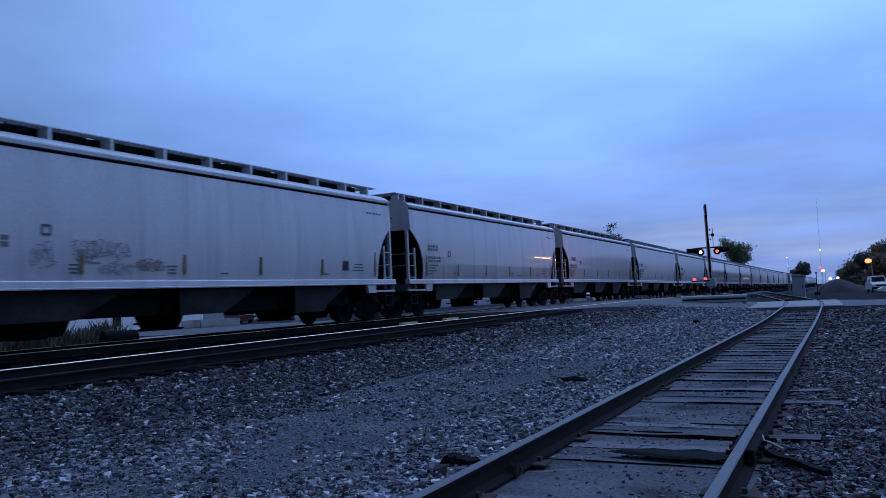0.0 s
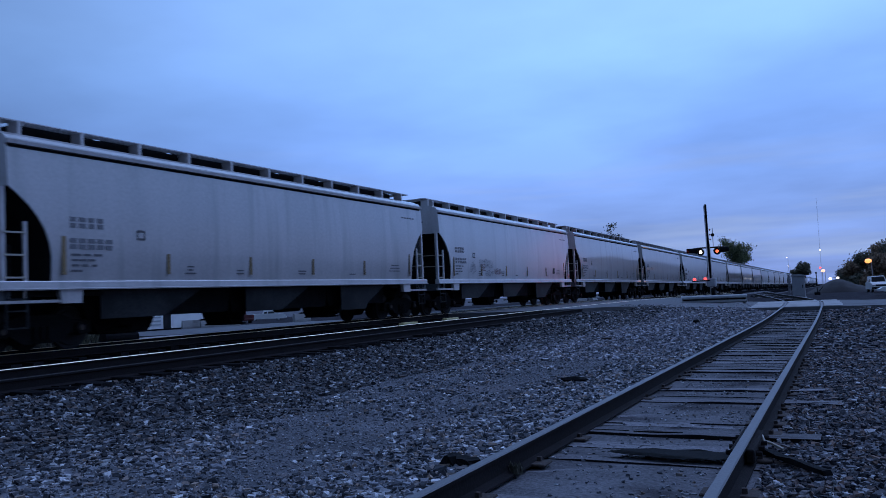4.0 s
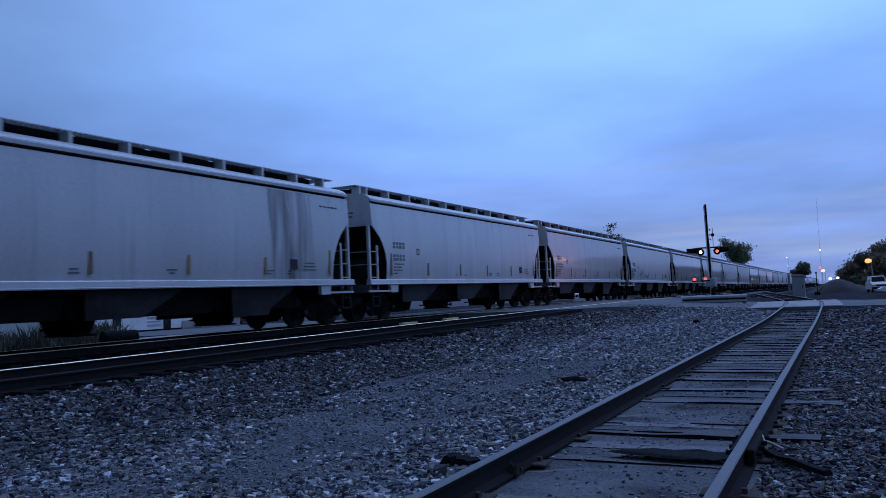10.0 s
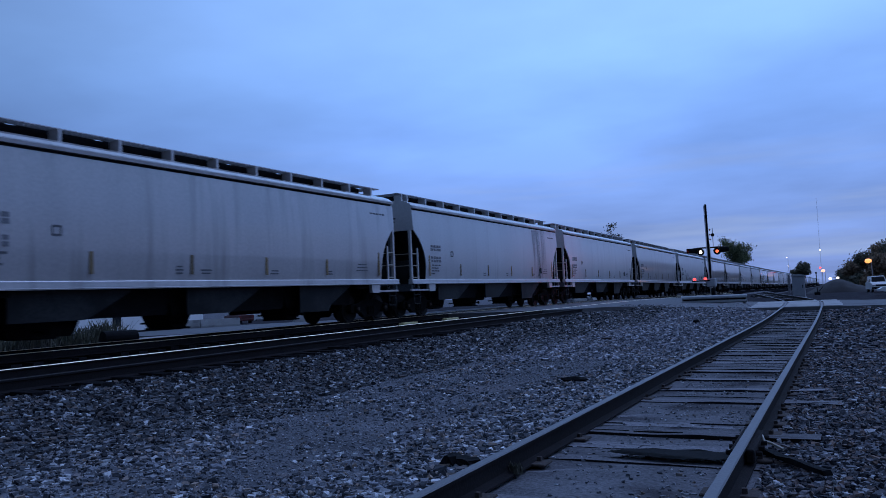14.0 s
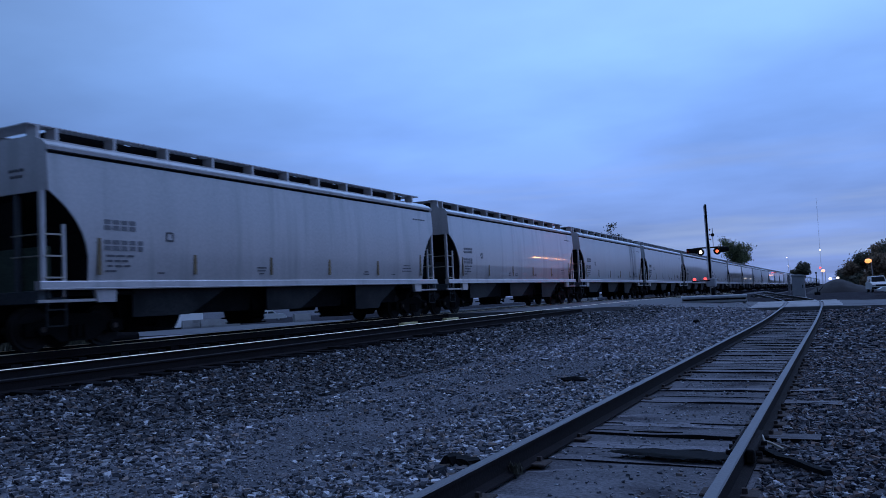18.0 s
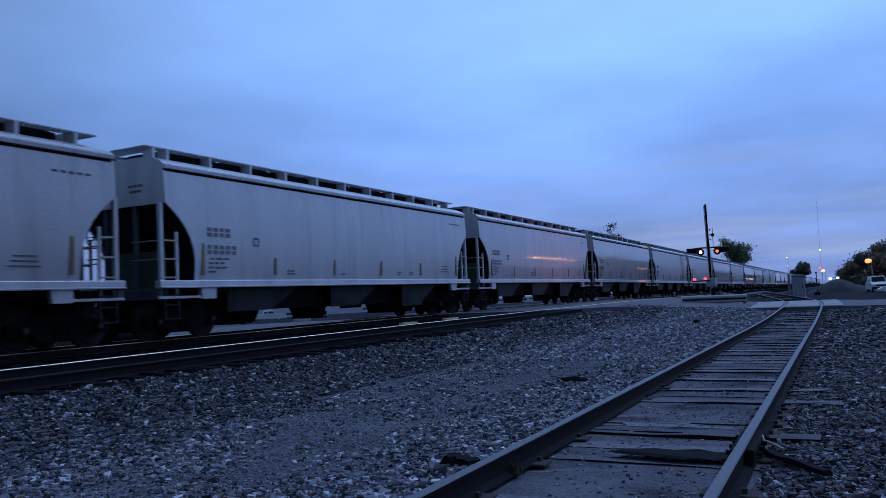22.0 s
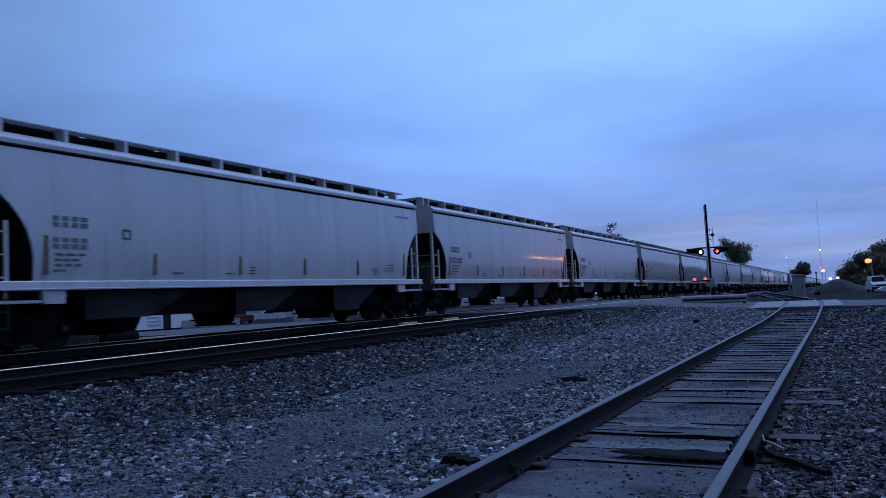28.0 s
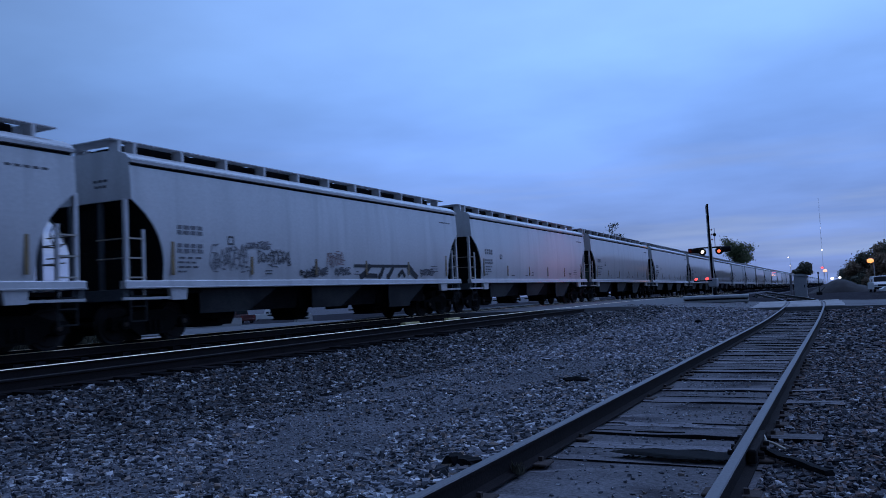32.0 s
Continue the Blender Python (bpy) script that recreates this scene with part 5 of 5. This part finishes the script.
def shrub(x, y, h, spread, leaf, n, label, seed):
    rng = random.Random(seed)
    t = thing("shrub", label, "shrub", pose(x, y, ground_z(x, y)), "shrubs beside the line")
    bm = bmesh.new()
    for i in range(9):
        a = i * 2.4
        rod(bm, (0.2 * math.cos(a), 0.2 * math.sin(a), -0.1), (spread * 0.6 * math.cos(a), spread * 0.6 * math.sin(a), h * rng.uniform(0.5, 0.9)), 0.05, 0.015, 5)
    part("stems", bm, BARK, t)
    verts, faces = [], []
    for i in range(n):
        a, r = rng.uniform(0, math.tau), spread * rng.random() ** 0.5
        top = h * (1 - 0.6 * (r / spread) ** 2) * (1 + 0.3 * noise.noise(Vector((x + r * math.cos(a), y + r * math.sin(a), 3))))
        p = Vector((r * math.cos(a), r * math.sin(a), top * rng.random() ** 0.6))
        u = Vector((rng.uniform(-1, 1), rng.uniform(-1, 1), rng.uniform(-1, 1))).normalized() * rng.uniform(0.15, 0.34)
        w = u.orthogonal().normalized() * rng.uniform(0.1, 0.24)
        k = len(verts)
        verts += [p - u, p + w, p + u, p - w]
        faces.append((k, k + 1, k + 2, k + 3))
    place("leaves", from_arrays("leaves", verts, faces, leaf), t)


for i in range(9):
    shrub(4.2 + i * 2.1 + (i % 3) * 0.4, 205 - i * 5.5, 3.2 + (i % 3) * 0.7, 2.6, BROWN_LEAF if i % 2 else LEAF, 1500, "low dense shrub below the trees, leaves browned for lamp light" if i % 2 else "low dense olive shrub below the trees", 70 + i)


def dirt_mound():
    verts, faces = [], []
    nx, ny = 34, 16
    for j in range(ny):
        for i in range(nx):
            x, y = -4.2 + i * 0.3, 116 + j * 0.8
            peak = float(np.interp(x, (-4.2, -2.2, -0.6, 0.6, 2.0, 5.7), (0, 1.05, 1.75, 1.7, 1.0, 0)))
            f = math.sin(math.pi * j / (ny - 1)) ** 0.7 if 0 < j < ny - 1 else 0
            verts.append((x, y, ground_z(x, y) - 0.05 + peak * f * (1 + 0.2 * noise.noise(Vector((x * 1.3, y * 0.6, 0))))))
    for j in range(ny - 1):
        for i in range(nx - 1):
            a = j * nx + i
            faces.append((a, a + 1, a + nx + 1, a + nx))
    dirt = material("dark_dirt", (0.021, 0.018, 0.018), 0.95, spread=0.4, scale=1.5, fine=20, bump=0.6, ground=True)
    tagged(new("dirt_mound", from_arrays("dirt_mound", verts, faces, dirt, True)), "mound of dark dirt beside the line", "dirt mound")


dirt_mound()


# ---- vehicles ----
def wheel(parent, x, y, r, w=0.22):
    t = part("wheel", rod(bmesh.new(), (x - w / 2, y, r), (x + w / 2, y, r), r, seg=20), RUBBER, parent)
    part("rim", rod(bmesh.new(), (x - w / 2 - 0.008, y, r), (x + w / 2 + 0.008, y, r), r * 0.6, seg=16), STEEL, t)


def vehicle(x, y, turn, label, body, length, cab, roof, hood, bed=False, dark=None):
    """A pickup or estate: nose towards +y of its own space. cab: y of rear and front of the cabin."""
    v = thing("pickup_truck" if bed else "estate_car", label, "car", pose(x, y, ground_z(x, y), 0, 0, turn))
    h = length / 2
    w = 0.92
    prof = [(-h, 0.45), (-h, hood - 0.02), (-h + 0.08, hood), (cab[1] + 0.05, hood + 0.03), (h - 0.25, hood - 0.08), (h, hood - 0.25), (h, 0.42), (h - 0.4, 0.34), (-h + 0.3, 0.34)]
    part("body", slab(bmesh.new(), prof, "x", -w, w), body, v)
    top = [(cab[0], hood), (cab[0] + 0.16, roof - 0.05), (cab[0] + 0.3, roof), (cab[1] - 0.75, roof), (cab[1] - 0.6, roof - 0.04), (cab[1], hood)]
    def tapered(bm):
        for p in bm.verts:
            if p.co.z > hood + 0.2:
                p.co.x *= 0.84
        return bm
    part("cabin", tapered(slab(bmesh.new(), top, "x", -w + 0.1, w - 0.1)), body, v)
    lo, hi = hood + 0.05, roof - 0.12
    for s in (-1, 1):
        a = s * (w - 0.105)
        x0, x1 = sorted((a, a + s * 0.01))
        mid = (cab[0] + cab[1] - 0.5) / 2
        part("side_window", tapered(slab(bmesh.new(), [(cab[0] + 0.25, lo), (cab[0] + 0.3, hi), (mid - 0.05, hi), (mid - 0.05, lo)], "x", x0, x1)), GLASS, v)
        part("side_window", tapered(slab(bmesh.new(), [(mid + 0.05, lo), (mid + 0.05, hi), (cab[1] - 0.72, hi), (cab[1] - 0.2, lo)], "x", x0, x1)), GLASS, v)
        x0, x1 = sorted((s * (w - 0.3), s * (w - 0.05)))
        part("headlight", boxed(x0, x1, h - 0.02, h + 0.015, hood - 0.42, hood - 0.26), STEEL, v)
        part("tail_light", boxed(x0, x1, -h - 0.015, -h + 0.02, hood - 0.35, hood - 0.1), STRIPE_RED, v)
        for q in (-1, 1):
            wheel(v, s * (w - 0.12), q * h * 0.62, 0.37)
    def pane(y0, z0, y1, z1):
        bm = bmesh.new()
        n = Vector((0, z1 - z0, y0 - y1)).normalized() * 0.012 * (1 if y0 > 0 else -1)
        vs = [bm.verts.new(Vector(p) + n) for p in ((-w + 0.2, y0, z0), (w - 0.2, y0, z0), (w - 0.3, y1, z1), (-w + 0.3, y1, z1))]
        bm.faces.new(vs)
        bmesh.ops.solidify(bm, geom=bm.faces[:], thickness=0.008)
        return bm
    part("windscreen", pane(cab[1] - 0.06, hood + 0.06, cab[1] - 0.56, roof - 0.08), GLASS, v)
    part("rear_window", pane(cab[0] + 0.03, hood + 0.08, cab[0] + 0.14, roof - 0.1), GLASS, v)
    part("front_bumper", boxed(-w, w, h - 0.05, h + 0.1, 0.38, 0.6, bevel=0.03), dark or body, v)
    part("rear_bumper", boxed(-w, w, -h - 0.1, -h + 0.05, 0.38, 0.6, bevel=0.03), dark or body, v)
    part("grille", boxed(-w + 0.36, w - 0.36, h - 0.02, h + 0.012, hood - 0.45, hood - 0.24), GLASS, v)
    if bed:
        part("bed_well", boxed(-w + 0.12, w - 0.12, -h + 0.12, cab[0] - 0.1, hood - 0.4, hood + 0.006), BLACK, v)
    return v


DARK_RED = material("dark_red_paint", (0.09, 0.02, 0.02), 0.4, spread=0.1, bump=0.03)
vehicle(3.98, 104, 186, "white estate car parked beside the line", WHITE, 4.9, (-2.3, 0.9), 1.85, 1.12, dark=GLASS)
vehicle(5.35, 78, 92, "white low saloon car parked beside the line", WHITE, 4.6, (-1.9, 0.6), 1.35, 0.82, dark=WHITE)
vehicle(-75.5, 93, -51, "white pickup truck parked behind the tracks", WHITE, 5.6, (-0.6, 1.4), 1.75, 1.05, True)
vehicle(-66, 76, 60, "dark red pickup truck parked behind the tracks", DARK_RED, 5.6, (-0.6, 1.4), 1.75, 1.05, True)


# ---- what shows beneath the train ----
def white_building():
    b = thing("storage_building", "long low white metal storage building behind the tracks", "building", pose(-50, 45.5, ground_z(-50, 45)))
    part("wall", boxed(-6, 0, -7.5, 7.5, 0.2, 2.6), WHITE, b)
    # black strip standing in for the dark shadow along the wall's foot
    part("footing", boxed(-5.95, 0.03, -7.55, 7.55, -0.4, 0.2), BLACK, b)
    part("roof", slab(bmesh.new(), [(-6.3, 2.55), (0.3, 2.55), (0.3, 2.65), (-3, 3.1), (-6.3, 2.65)], "y", -7.8, 7.8), STEEL, b)
    part("door", boxed(0.0, 0.04, 2.9, 3.7, 0.2, 2.2, bevel=0.01), GLASS, b, "dark doorway")
    part("window", boxed(0.0, 0.04, -2.2, -1.4, 0.6, 1.5, bevel=0.01), GLASS, b)
    for i in range(4):
        part("louvre", boxed(0.0, 0.05, 1.2, 2.6, 0.5 + i * 0.3, 0.6 + i * 0.3), STEEL, b)


white_building()


def pale_yard():
    bm = bmesh.new()
    xs, ys = np.linspace(-31, -23.0, 10), np.linspace(18, 78, 26)
    vs = [[bm.verts.new((float(x) + 0.5 * noise.noise(Vector((0, y * 0.3, 1))), float(y), ground_z(float(x), float(y)) + 0.03)) for x in xs] for y in ys]
    for a, b in zip(vs, vs[1:]):
        for i in range(len(xs) - 1):
            bm.faces.new((a[i], a[i + 1], b[i + 1], b[i]))
    tagged(part("dirt_lane", bm, PALE_DIRT), "pale packed dirt lane behind the tracks", "lane", kind="structure")


pale_yard()


def concrete_block(x, y, turn, w, d, h):
    b = thing("concrete_block", "grey concrete barrier block beside the pale lane", "barrier", pose(x, y, ground_z(x, y), 0, 0, turn), "concrete blocks")
    part("body", slab(bmesh.new(), [(-d / 2, -0.1), (d / 2, -0.1), (d / 2, h * 0.3), (d * 0.3, h), (-d * 0.3, h), (-d / 2, h * 0.3)], "x", -w / 2, w / 2), CONCRETE, b)


for bx, by, bt, bw in ((-48.6, 50.6, 55, 2.2), (-46.8, 51.6, 50, 3.2), (-45.8, 61.6, 60, 1.6), (-33.8, 112, 60, 2.4), (-32.0, 113, 90, 2.4)):
    concrete_block(bx, by, bt, bw, 0.6, 0.75)
tagged(part("culvert_pipe", rod(bmesh.new(), (-0.6, 0, 0), (0.6, 0, 0), 0.28, seg=16), BLACK, None, "", pose(-23.0, 20.2, ground_z(-23, 20) + 0.26, 0, 0, 75)), "dark pipe section lying beyond the tracks", "pipe")
# ---- how the train rolls ----
SPEED_T = (0, 6, 12, 18, 25, 32)
SPEED_V = (5.15, 5.25, 5.32, 5.35, 5.38, 5.42)


def travelled(t):
    ts = np.linspace(0, t, 400)
    v = np.interp(ts, SPEED_T, SPEED_V)
    return float(np.sum((v[1:] + v[:-1]) / 2 * np.diff(ts)))


def motions():
    on_car = [(i * 1.0, travelled(i * 1.0)) for i in range(33)]
    on_wheel = [(i * 0.1, travelled(i * 0.1)) for i in range(321)]
    for car, y0, wheels in TRAIN:
        rows = []
        for t, s in on_car:
            y = y0 + s
            tilt = math.degrees(math.atan2(rise(y + TRUCK_Y) - rise(y - TRUCK_Y), 2 * TRUCK_Y))
            rows.append((t, pose(TRAIN_X, y, HEAD + (rise(y + TRUCK_Y) + rise(y - TRUCK_Y)) / 2, tilt, 0, 0)))
        walk(car, rows)
        for w, y in wheels:
            walk(w, [(t, pose(0, y, WHEEL_R) @ Matrix.Rotation(-s / WHEEL_R, 4, "X")) for t, s in on_wheel])


motions()
